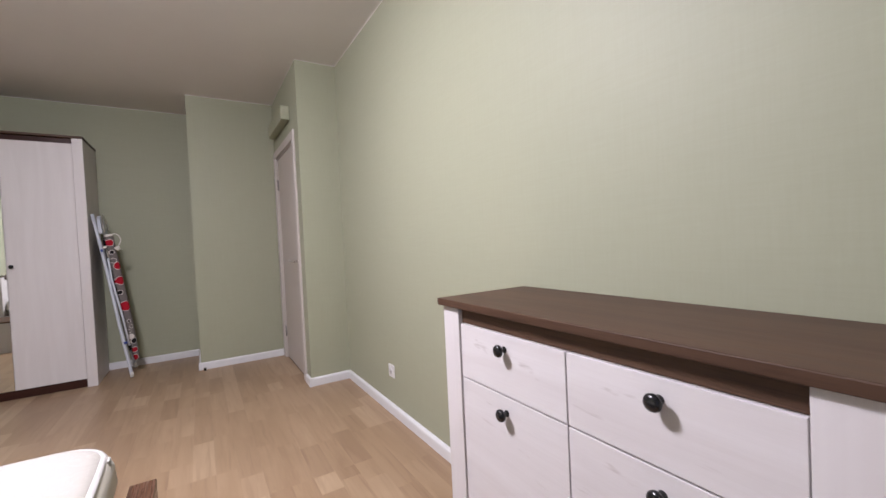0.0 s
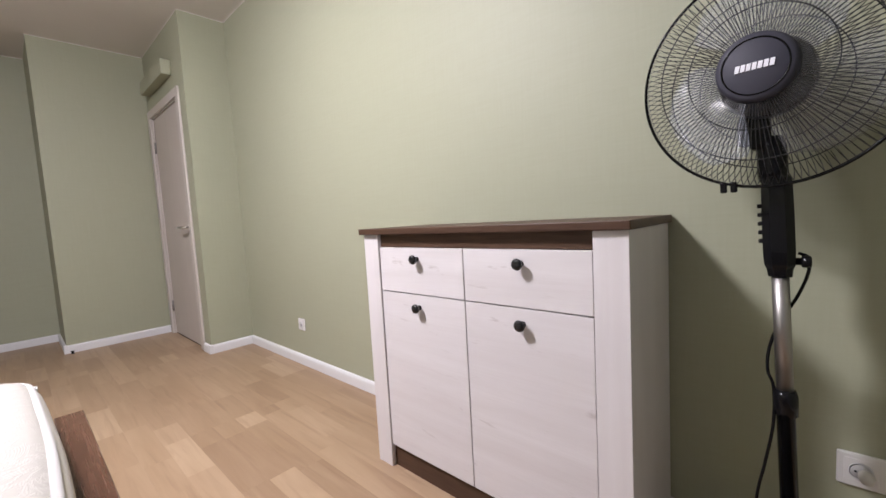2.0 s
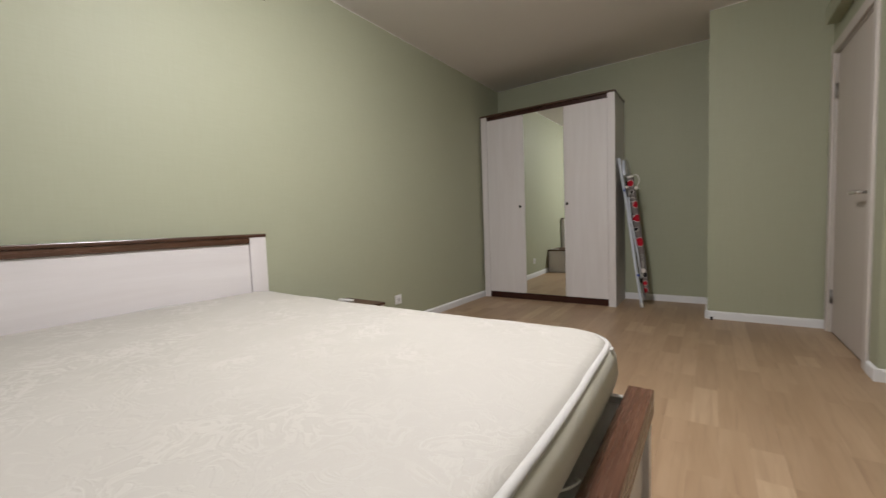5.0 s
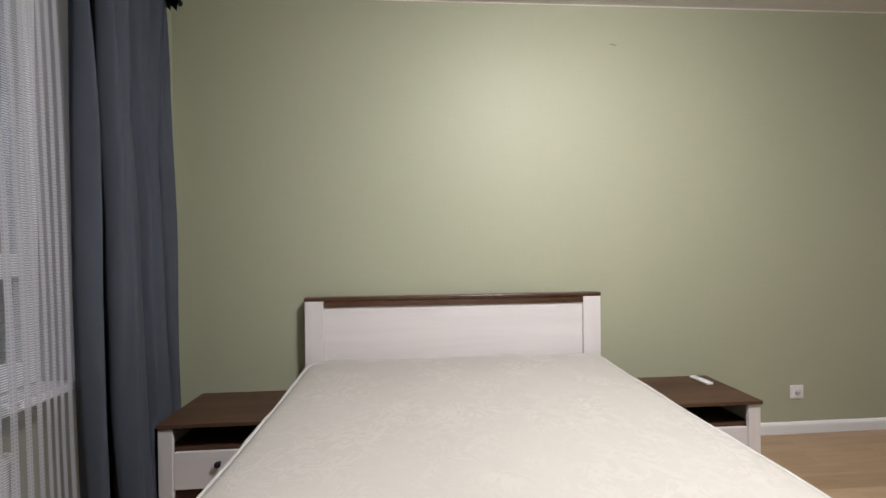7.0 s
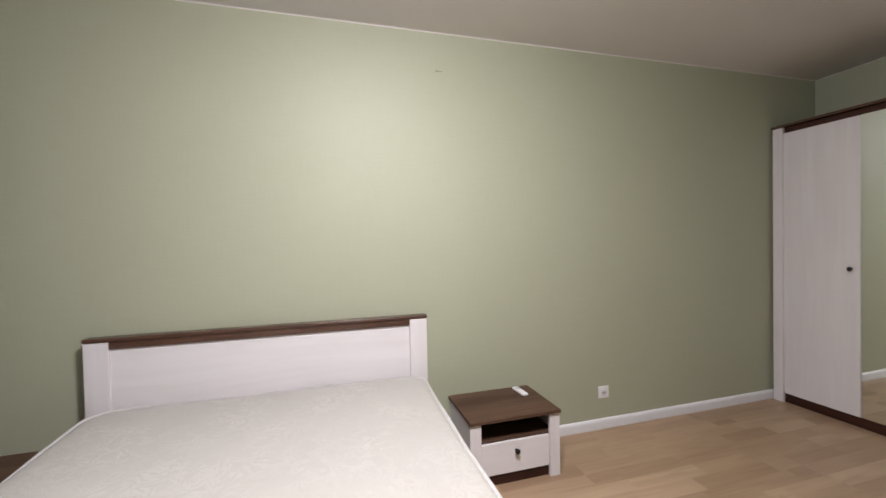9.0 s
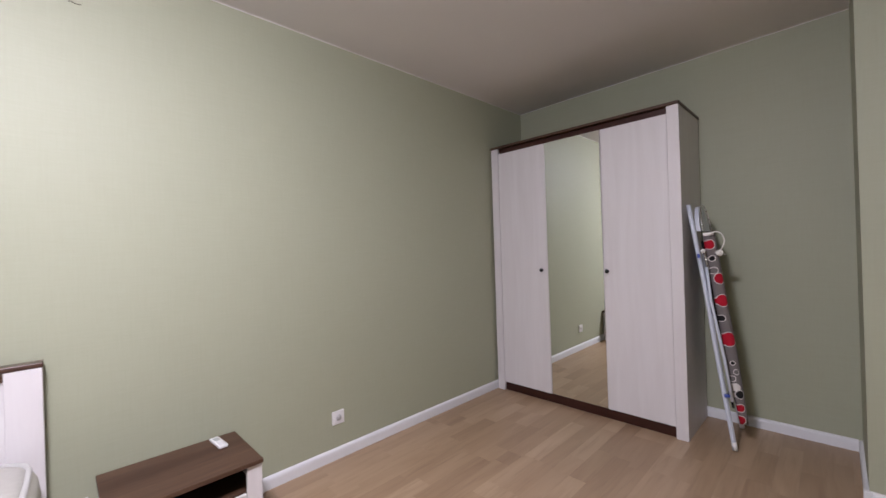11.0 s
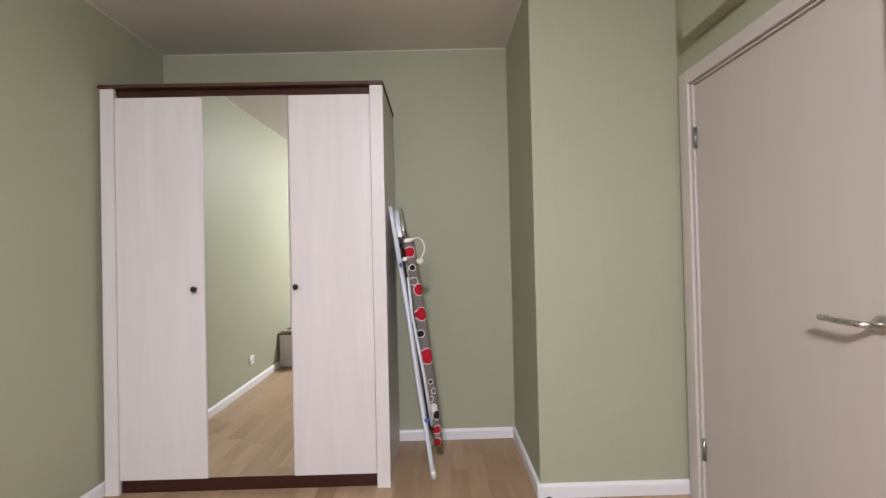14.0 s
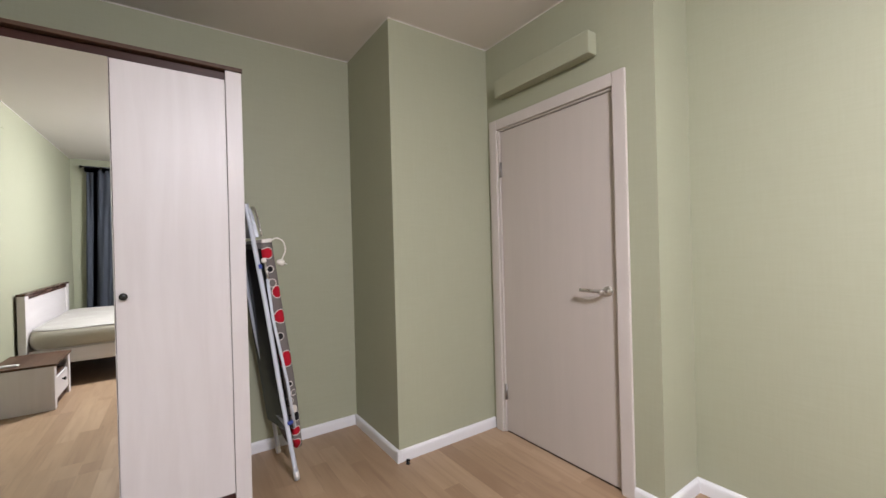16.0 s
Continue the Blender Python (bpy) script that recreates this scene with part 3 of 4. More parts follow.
# ---- wardrobe ----
def wardrobe():
    w = thing("wardrobe", "tall white three-door wardrobe with mirrored middle door", "wardrobe", pose(0.025, 4.13, 0.0))
    W, D, Z = 1.488, 0.505, 2.134
    part("top", box((-0.004, -0.012, Z), (W + 0.004, D, Z + 0.018), 0.002), DARK_X, w, "walnut-brown top board")
    for x in (0.0, W - 0.070):
        part("post", box((x, 0.0, 0.0), (x + 0.070, 0.020, Z - 0.001), 0.0015), WHITE_Z, w)
    for x in (0.002, W - 0.020):
        part("side_panel", box((x, 0.0205, 0.0), (x + 0.018, D - 0.004, Z - 0.001), 0.001), WHITE_Z, w)
    part("back_panel", box((0.021, D - 0.012, 0.02), (W - 0.021, D - 0.007, Z - 0.002)), WHITE_Z, w)
    part("rail", box((0.0705, 0.026, 2.080), (W - 0.0705, 0.044, Z - 0.001), 0.001), RAIL_X, w, "walnut strip under the top")
    part("plinth", box((0.0705, 0.022, 0.0), (W - 0.0705, 0.040, 0.070), 0.001), RAIL_X, w, "walnut plinth")
    part("carcass", box((0.021, 0.030, 0.071), (W - 0.021, D - 0.014, 2.078)), JOINT, w, "dark inside of the carcass")
    a, b = 0.531, 0.983
    ajar = Matrix.Translation((0.757, 0.006, 1.08)) @ pose(0, 0, 0, 0.36, 0, -0.38) @ Matrix.Translation((-0.757, -0.006, -1.08))   # it hangs a little out of true
    left = part("door", box((0.0725, 0.006, 0.074), (a - 0.0015, 0.024, 2.087), 0.0012), WHITE_Z, w)
    right = part("door", box((b + 0.0015, 0.006, 0.074), (W - 0.0725, 0.024, 2.087), 0.0012), WHITE_Z, w)
    middle = part("door", box((a + 0.0015, 0.009, 0.074), (b - 0.0015, 0.024, 2.087), 0.0012), WHITE_Z, w, "middle door behind the mirror")
    part("mirror", box((a + 0.0025, 0.0045, 0.075), (b - 0.0025, 0.0088, 2.086), 0.0008), MIRROR, middle, "full-height mirror glass")
    middle.matrix_local = ajar
    knob(left, (0.482, 0.006, 1.069), (0, -1, 0), 0.0155)
    knob(right, (1.012, 0.006, 1.069), (0, -1, 0), 0.0155)
    return w


# ---- nightstand ----
def nightstand(m, label):
    s = thing("nightstand", label, "nightstand", m, "nightstands beside the bed")
    W, D, Z = 0.528, 0.379, 0.352
    part("top", box((0.0, -0.003, Z), (D + 0.012, W + 0.003, Z + 0.018), 0.002), DARK_Y, s, "walnut-brown top board")
    for y in (0.0, W - 0.062):
        part("post", box((D - 0.018, y, 0.0), (D, y + 0.062, Z - 0.001), 0.0015), WHITE_Z, s)
    for y in (0.002, W - 0.018):
        part("side_panel", box((0.013, y, 0.0), (D - 0.0185, y + 0.016, Z - 0.001), 0.001), WHITE_Z, s)
    part("back_panel", box((0.004, 0.019, 0.02), (0.010, W - 0.019, Z - 0.002)), DARK_Y, s)
    part("shelf", box((0.012, 0.019, 0.226), (D - 0.030, W - 0.019, 0.242), 0.001), DARK_Y, s, "dark shelf in the open niche")
    part("carcass", box((0.012, 0.019, 0.062), (D - 0.034, W - 0.019, 0.224)), JOINT, s, "dark inside of the carcass")
    part("plinth", box((D - 0.036, 0.0625, 0.0), (D - 0.022, W - 0.0625, 0.060), 0.001), RAIL_Y, s, "walnut plinth")
    part("trim", box((0.012, 0.019, Z - 0.012), (D - 0.03, W - 0.019, Z - 0.002)), DARK_Y, s)
    dr = part("drawer", box((D - 0.025, 0.0645, 0.064), (D - 0.007, W - 0.0645, 0.232), 0.0012), WHITE_Y, s)
    knob(dr, (D - 0.007, W / 2, 0.180), (1, 0, 0), 0.015)
    return s


# ---- bed ----
def bed():
    b = thing("bed", "double bed frame, white wood grain with walnut caps", "bed", pose(0.0, 0.462, 0.0))
    h = 0.823
    head = part("headboard", box((0.030, -h + 0.1005, 0.20), (0.062, h - 0.1005, 0.834), 0.002), WHITE_Y, b)
    for y in (-h, h - 0.10):
        part("post", box((0.020, y, 0.0), (0.075, y + 0.10, 0.868), 0.0025), WHITE_Z, head)
    part("rail", box((0.030, -h + 0.1005, 0.8345), (0.0715, h - 0.1005, 0.8675), 0.001), CAP_Y, head, "walnut strip under the cap")
    part("cap", box((0.016, -h - 0.003, 0.8685), (0.078, h + 0.003, 0.888), 0.004), CAP_Y, head, "walnut cap board")
    f = 0.758
    foot = part("footboard", box((2.115, -f + 0.05, 0.10), (2.137, f - 0.05, 0.321), 0.0015), WHITE_Y, b)
    for y in (-f + 0.004, f - 0.054):
        part("leg", box((2.112, y, 0.0), (2.155, y + 0.05, 0.321), 0.002), WHITE_Z, foot)
    part("cap", box((2.092, -f, 0.3215), (2.162, f, 0.396), 0.003), CAP_Y, foot, "walnut cap board")
    for y in (-0.778, 0.753):
        part("side_rail", box((0.0765, y, 0.215), (2.111, y + 0.025, 0.352), 0.0015), WHITE_X, b)
    part("centre_beam", box((0.0765, -0.03, 0.26), (2.11, 0.03, 0.318), 0.002), JOINT, b)
    part("leg", box((1.05, -0.02, 0.0), (1.09, 0.02, 0.26), 0.002), JOINT, b)
    for i in range(12):
        x = 0.14 + i * 0.172
        part("slat", box((x, -0.752, 0.319), (x + 0.07, 0.752, 0.333), 0.002), WHITE_Y, b)
    return b


def round_rect(hx, hy, r, n=10):
    out = []
    for cx, cy, a0 in ((hx - r, hy - r, 0), (-hx + r, hy - r, 90), (-hx + r, -hy + r, 180), (hx - r, -hy + r, 270)):
        for k in range(n + 1):
            a = radians(a0 + 90 * k / n)
            out.append((cx + r * math.cos(a), cy + r * math.sin(a)))
    # long edges get points of their own, so that they can wave
    full = []
    for (x1, y1), (x2, y2) in zip(out, out[1:] + out[:1]):
        full.append((x1, y1))
        d = math.hypot(x2 - x1, y2 - y1)
        for k in range(1, int(d / 0.08)):
            s = k / int(d / 0.08)
            full.append((x1 + (x2 - x1) * s, y1 + (y2 - y1) * s))
    return full


def mattress():
    lo, hi = 0.353, 0.551
    cx, cy = 1.064, 0.462
    hx, hy, r = 0.976, 0.790, 0.115
    m = thing("mattress", "bare cream damask mattress lying on the bed frame", "mattress", pose(cx, cy, 0.0))
    base = round_rect(hx, hy, r)
    def wob(x, y, z, k=1.0):
        return k * 0.006 * noise.noise(Vector((x * 3.0, y * 3.0, z * 2 + 5)))
    def bulge(x, y, z):
        """The foot end sags outwards over the footboard."""
        up = max(0.0, min(1.0, (z - 0.40) / 0.07))
        return 0.030 * up * max(0.0, math.cos(math.pi * y / (2 * hy))) ** 0.7 * max(0.0, min(1.0, (x - 0.3) / 0.6))
    def ring(bm, inset, z, dz=0.0):
        sx, sy = (hx - inset) / hx, (hy - inset) / hy
        row = []
        for x, y in base:
            sag = math.cos(math.pi * x / (2 * hx)) if abs(x) < hx else 0.0
            q = Vector((x * sx, y * sy * (1 - 0.03 * sag), 0))
            q += Vector((x, y, 0)).normalized() * wob(x, y, z)
            q.x += bulge(x, y, z) * (1 - inset / hx)
            q.z = z + dz * noise.noise(Vector((q.x * 2.3, q.y * 2.3, 3.0))) + dz * 0.4 * noise.noise(Vector((q.x * 7, q.y * 7, 9.0)))
            row.append(bm.verts.new(q))
        return row
    def skin(bm, rings):
        for a, b in zip(rings, rings[1:]):
            for i in range(len(a)):
                j = (i + 1) % len(a)
                bm.faces.new((a[i], a[j], b[j], b[i])).smooth = True
    bm = bmesh.new()
    side = [ring(bm, 0.02, lo), ring(bm, 0.004, lo + 0.01), ring(bm, -0.020, lo + 0.04), ring(bm, -0.027, lo + 0.09), ring(bm, -0.020, lo + 0.145), ring(bm, -0.008, hi - 0.022), ring(bm, 0.004, hi - 0.012)]
    skin(bm, side)
    bm.faces.new(side[0])
    part("border", bm, TICK_SIDE, m, "cream satin border of the mattress")
    bm = bmesh.new()
    tops = [ring(bm, 0.005, hi - 0.014), ring(bm, 0.012, hi - 0.004), ring(bm, 0.03, hi + 0.002, 0.002), ring(bm, 0.06, hi + 0.005, 0.005)]
    for k in range(1, 15):
        tops.append(ring(bm, 0.06 + k * 0.05, hi + 0.006 + 0.002 * min(k, 4), 0.008))
    skin(bm, tops)
    last = tops[-1]
    bm.faces.new(last).smooth = True
    part("top_panel", bm, TICKING, m, "woven cream damask top")
    def piping(z, off):
        pts = []
        for x, y in base:
            d = Vector((x, y, 0)).normalized()
            wave = 0.012 * noise.noise(Vector((x * 3, y * 3, z))) + 0.004 * noise.noise(Vector((x * 11, y * 11, z)))
            sag = math.cos(math.pi * x / (2 * hx)) if abs(x) < hx else 0.0
            pts.append(Vector((x + bulge(x, y, z), y * (1 - 0.03 * sag), z + wave - 0.004 * sag)) + d * (off + wob(x, y, hi)))
        return tube(pts, 0.0095, 8, closed=True)
    part("piping", piping(hi - 0.013, -0.002), PIPING, m)
    part("piping", piping(lo + 0.008, -0.003), PIPING, m)
    # carrying loop and sewn tag on the foot end
    x = hx + 0.040
    part("handle", tube(spline([(x, 0.115, 0.447), (x + 0.006, 0.135, 0.435), (x + 0.008, 0.19, 0.410), (x + 0.006, 0.235, 0.392), (x - 0.004, 0.25, 0.386)], 5), 0.004, 6, flat=0.6), PIPING, m, "sewn carrying loop")
    part("tag", box((hx + 0.012, hy - 0.135, 0.475), (hx + 0.026, hy - 0.105, 0.532), 0.002), PIPING, m, "white sewn-in tag")
    return m


dresser()
wardrobe()
nightstand(pose(0.005, 1.430, 0.0), "white nightstand with walnut top and open niche")
nightstand(pose(0.005, -0.930, 0.0), "white nightstand beside the curtain, walnut top")
bed()
mattress()

# remote control
rem = thing("remote_control", "slim white remote control lying on the nightstand", "remote", pose(0.10, 1.862, 0.3705, 0, 0, 4.6))
part("body", box((-0.065, -0.02, 0.0), (0.065, 0.02, 0.014), 0.005), SOCKET, rem)
part("screen", box((-0.045, -0.012, 0.0142), (-0.01, 0.012, 0.015)), plain("grey_lcd", (0.35, 0.37, 0.36), 0.3), rem, "small grey display")
for i in range(3):
    part("button", box((0.005 + i * 0.016, -0.008, 0.0142), (0.015 + i * 0.016, 0.008, 0.0158), 0.001), TRIM, rem)


# ---- wall sockets ----
def socket(m, label, gangs=1, plugged=False):
    s = thing("wall_socket", label, "socket", m, "white wall sockets")
    g = 0.071
    part("plate", box((-0.041, -0.0005, -0.041), (-0.041 + 0.082 + g * (gangs - 1), 0.009, 0.041), 0.004), SOCKET, s)
    for i in range(gangs):
        c = i * g
        part("insert", box((c - 0.029, 0.0085, -0.029), (c + 0.029, 0.0105, 0.029), 0.0012), SOCKET, s)
        well = part("well", lathe([(0.0, 0.0), (0.0195, 0.0), (0.0195, 0.001), (0.0205, 0.0025), (0.0215, 0.0)], pose(c, 0.0105, 0, -90, 0, 0), 28), TRIM, s)
        # flat disc, no real hollow: its darker colour paints the well's shade
        part("recess", lathe([(0.0, 0.0012), (0.018, 0.0012), (0.018, 0.0016), (0.0, 0.0016)], pose(c, 0.0105, 0, -90, 0, 0), 24), SHADE_PL, well)
        for dx in (-0.0095, 0.0095):
            part("hole", lathe([(0.0, 0.0018), (0.0026, 0.0018), (0.0026, 0.0024), (0.0, 0.0024)], pose(c + dx, 0.0105, 0, -90, 0, 0), 10), HOLE, well)
    if plugged:
        part("plug", lathe([(0.0, 0.012), (0.014, 0.012), (0.0145, 0.02), (0.012, 0.034), (0.006, 0.040), (0.0, 0.041)], pose(g - 0.008, 0.0, -0.006, -90, 0, 0), 18), CORD, s, "small white plug")
    return s


socket(pose(XE, 2.003, 0.284, 0, 0, 90), "white wall socket low on the green wall")
socket(pose(XE, -0.712, 0.316, 0, 0, 90), "white double wall socket with a small plug", 2, True)
socket(pose(XW, 2.545, 0.249, 0, 0, -90), "white wall socket between nightstand and wardrobe")
socket(pose(XW, 1.362, 0.253, 0, 0, -90), "white wall socket beside the bed")

# small bent wire left in the wall
hook = thing("wall_wire", "tiny bent wire sticking out of the wall", "wire", pose(0.0, 1.41, 2.33))
part("wire", tube(spline([(-0.002, -0.02, 0.002), (0.004, -0.012, 0.004), (0.005, 0.0, -0.001), (0.004, 0.014, 0.0), (-0.001, 0.022, 0.003)], 4), 0.0016, 6), JOINT, hook)

# door stop
ds = thing("door_stop", "small dark door stop on the floor", "door stop", pose(2.305, 3.965, 0.0))
part("base", lathe([(0.0, 0.0), (0.012, 0.0), (0.012, 0.003), (0.009, 0.005), (0.009, 0.016), (0.0, 0.016)], Matrix(), 18), BLACK_PL, ds)
part("rubber", lathe([(0.0, 0.0162), (0.0115, 0.0162), (0.0125, 0.019), (0.0115, 0.024), (0.0, 0.025)], Matrix(), 18), BLACK_PL, ds, "black rubber ring")


# ---- pedestal fan ----
def pedestal_fan():
    px, py = 3.170, -0.497
    f = thing("pedestal_fan", "black pedestal fan with wire grille and steel pole", "fan", pose(px, py, 0.0))
    part("base", lathe([(0.0, 0.0), (0.165, 0.0), (0.168, 0.006), (0.160, 0.018), (0.09, 0.030), (0.035, 0.042), (0.026, 0.060), (0.0, 0.060)], Matrix(), 40), BLACK_PL, f)
    part("lower_tube", lathe([(0.0, 0.058), (0.0165, 0.058), (0.0165, 0.485), (0.0215, 0.488), (0.0225, 0.53), (0.019, 0.543), (0.0, 0.543)], Matrix(), 24), BLACK_PL, f)
    part("pole", lathe([(0.0, 0.54), (0.0152, 0.54), (0.0152, 0.81), (0.0, 0.81)], Matrix(), 24), POLE, f, "shiny steel pole")
    # control housing: a tapered oblong body with a row of keys
    bm = bmesh.new()
    rows = [(0.018, 0.020, 0.795), (0.021, 0.022, 0.812), (0.027, 0.026, 0.822), (0.030, 0.027, 0.85), (0.030, 0.027, 0.93), (0.028, 0.026, 0.985), (0.025, 0.0245, 1.005), (0.020, 0.020, 1.012)]
    rings = [[bm.verts.new((hx * sx * (1 if abs(sy) < 0.9 else 0.8), hy * sy * (1 if abs(sx) < 0.9 else 0.8), z)) for sx, sy in ((1, -0.6), (1, 0.6), (0.6, 1), (-0.6, 1), (-1, 0.6), (-1, -0.6), (-0.6, -1), (0.6, -1))] for hx, hy, z in rows]
    for a, b in zip(rings, rings[1:]):
        for i in range(8):
            bm.faces.new((a[i], a[(i + 1) % 8], b[(i + 1) % 8], b[i]))
    bm.faces.new(rings[0]), bm.faces.new(rings[-1])
    ctrl = part("control_box", bm, BLACK_PL, f, "glossy black control housing")
    for i in range(5):
        z = 0.868 + i * 0.019
        part("key", box((-0.014, 0.026, z), (0.006, 0.034, z + 0.009), 0.002), BLACK_PL, ctrl)
    part("height_knob", lathe([(0.0, 0.0), (0.008, 0.0), (0.008, 0.010), (0.013, 0.012), (0.013, 0.024), (0.010, 0.027), (0.0, 0.027)], pose(0.0, -0.024, 0.828, 90, 0, 0), 18), BLACK_PL, f)
    # neck and motor
    bm = lathe([(0.0, 1.0), (0.0235, 1.0), (0.0265, 1.02), (0.0255, 1.075), (0.020, 1.095), (0.0, 1.10)], Matrix.Translation((0.004, 0.006, 0.0)), 24)
    box((-0.020, 0.006, 1.07), (0.030, 0.044, 1.185), 0.012, 3, bm)
    part("neck", bm, BLACK_PL, f)
    part("tilt_knob", lathe([(0.0, 0.0), (0.010, 0.002), (0.0145, 0.008), (0.0150, 0.030), (0.0145, 0.056), (0.010, 0.066), (0.0, 0.068)], pose(-0.012, 0.048, 1.078), 18), BLACK_PL, f)
    ax = pose(0.0, 0.006, 1.214, 0, 0, -6) @ pose(0, 0, 0, 0, -90, 0) @ Matrix.Scale(1.025, 4)   # fan axis: local z runs towards the room
    part("motor", lathe([(0.0, -0.135), (0.03, -0.132), (0.052, -0.11), (0.058, -0.07), (0.058, -0.025), (0.05, -0.012), (0.0, -0.012)], ax, 32), BLACK_PL, f)
    part("shaft_hub", lathe([(0.0, -0.006), (0.060, -0.006), (0.078, 0.004), (0.080, 0.030), (0.072, 0.044), (0.0, 0.052)], ax, 36), HUB, f, "smoky grey blade hub")
    for k in range(3):
        bm = bmesh.new()
        grid = []
        for i in range(9):
            s = i / 8
            r = 0.055 + s * 0.135
            half = radians(26 + 27 * math.sin(math.pi * min(1, s * 0.62 + 0.2))) * (1 - 0.35 * max(0, s - 0.75) / 0.25)
            row = []
            for j in range(9):
                u = j / 8 * 2 - 1
                a = radians(120 * k + 104) + half * u + 0.35 * s
                row.append(bm.verts.new(ax @ Vector((r * math.cos(a), r * math.sin(a), 0.030 + 0.022 * u * (1 - 0.2 * s)))))
            grid.append(row)
        for a, b in zip(grid, grid[1:]):
            for j in range(8):
                bm.faces.new((a[j], a[j + 1], b[j + 1], b[j])).smooth = True
        bmesh.ops.solidify(bm, geom=bm.faces[:], thickness=0.0025)
        part("blade", bm, BLADE, f, "smoky translucent blade")
    R = 0.219
    def spoke_set(zs, count, hair):
        own_v, own_f = [], []
        for c in range(count):
            a0 = 2 * math.pi * c / count
            line = []
            for r, z, sw in zs:
                a = a0 + sw
                line.append(ax @ Vector((r * math.cos(a), r * math.sin(a), z)))
            for i, p in enumerate(line):
                d = (line[min(i + 1, len(line) - 1)] - line[max(i - 1, 0)]).normalized()
                u = d.orthogonal().normalized()
                w = d.cross(u)
                own_v += [tuple(p + hair * (math.cos(t) * u + math.sin(t) * w)) for t in (0.5, 2.594, 4.689)]
            n0 = len(own_v) - 3 * len(line)
            for i in range(len(line) - 1):
                for t in range(3):
                    own_f.append((n0 + 3 * i + t, n0 + 3 * i + (t + 1) % 3, n0 + 3 * i + 3 + (t + 1) % 3, n0 + 3 * i + 3 + t))
        me = bpy.data.meshes.new("spokes")
        me.from_pydata(own_v, [], own_f)
        b2 = bmesh.new()
        b2.from_mesh(me)
        bpy.data.meshes.remove(me)
        return b2
    def hoop(r, z, hair, bm=None):
        return tube([ax @ Vector((r * math.cos(2 * math.pi * k / 72), r * math.sin(2 * math.pi * k / 72), z)) for k in range(72)], hair, 6, bm, closed=True)
    front = part("front_grille", spoke_set([(0.060, 0.124, 0.0), (0.10, 0.125, 0.006), (0.145, 0.119, 0.014), (0.18, 0.105, 0.02), (0.203, 0.086, 0.025), (0.215, 0.064, 0.028)], 120, 0.0010), WIRE, f, "black wire front grille")
    part("hoop", hoop(0.112, 0.1225, 0.0013), WIRE, front)
    part("hoop", hoop(0.168, 0.1085, 0.0013), WIRE, front)
    rear = part("rear_grille", spoke_set([(0.055, -0.010, 0.0), (0.11, -0.010, -0.006), (0.165, 0.002, -0.014), (0.197, 0.025, -0.02), (0.215, 0.056, -0.026)], 120, 0.0010), WIRE, f, "black wire rear grille")
    part("hoop", hoop(0.125, -0.007, 0.0013), WIRE, rear)
    part("hoop", hoop(0.178, 0.010, 0.0013), WIRE, rear)
    part("rim", hoop(R, 0.060, 0.0034), BLACK_PL, f, "black rim band")
    for dy in (0.068, 0.086):
        part("clip", box((-0.069, dy - 0.006, 0.981), (-0.055, dy + 0.006, 1.004), 0.003), BLACK_PL, f)
    badge = part("badge", lathe([(0.0, 0.118), (0.060, 0.118), (0.064, 0.124), (0.062, 0.133), (0.055, 0.139), (0.0, 0.142)], ax, 40), GREY_PL, f, "round charcoal centre badge")
    part("badge_ring", hoop(0.0505, 0.1395, 0.0016), BLACK_PL, badge)
    # plain pale blocks in place of the maker's mark, slanted
    for k in range(7):
        w, gap = (0.0066, 0.0086)
        y = 0.030 - k * gap
        bm = bmesh.new()
        q = [(y, -0.0062), (y - w, -0.0062), (y - w - 0.0025, 0.0062), (y - 0.0025, 0.0062)]
        lo = [bm.verts.new(ax @ Vector((b, a, 0.1395))) for a, b in q]
        hi = [bm.verts.new(ax @ Vector((b, a, 0.1432))) for a, b in q]
        bm.faces.new(lo), bm.faces.new(hi)
        for i in range(4):
            bm.faces.new((lo[i], lo[(i + 1) % 4], hi[(i + 1) % 4], hi[i]))
        part("mark", bm, MARK, badge)
    cable = spline([(0.010, -0.030, 0.845), (0.012, -0.046, 0.835), (0.010, -0.044, 0.80), (0.016, -0.024, 0.745), (0.020, 0.004, 0.69), (0.006, 0.024, 0.63), (0.0, 0.028, 0.58), (-0.004, 0.019, 0.545), (-0.008, 0.022, 0.46), (-0.004, 0.040, 0.36), (0.0, 0.058, 0.27), (0.03, 0.075, 0.10), (0.07, 0.09, 0.006), (0.12, 0.16, 0.005)], 6)
    part("power_cable", tube(cable, 0.0032, 8), BLACK_PL, f, "thin black power cable")
    # the stand leans a little; its base stays flat on the floor
    for ob in f.children_recursive:
        for v in ob.data.vertices:
            v.co.y += 0.040 * ((0.03 if ob.name.startswith("base") else v.co.z) - 0.81)
    return f


pedestal_fan()


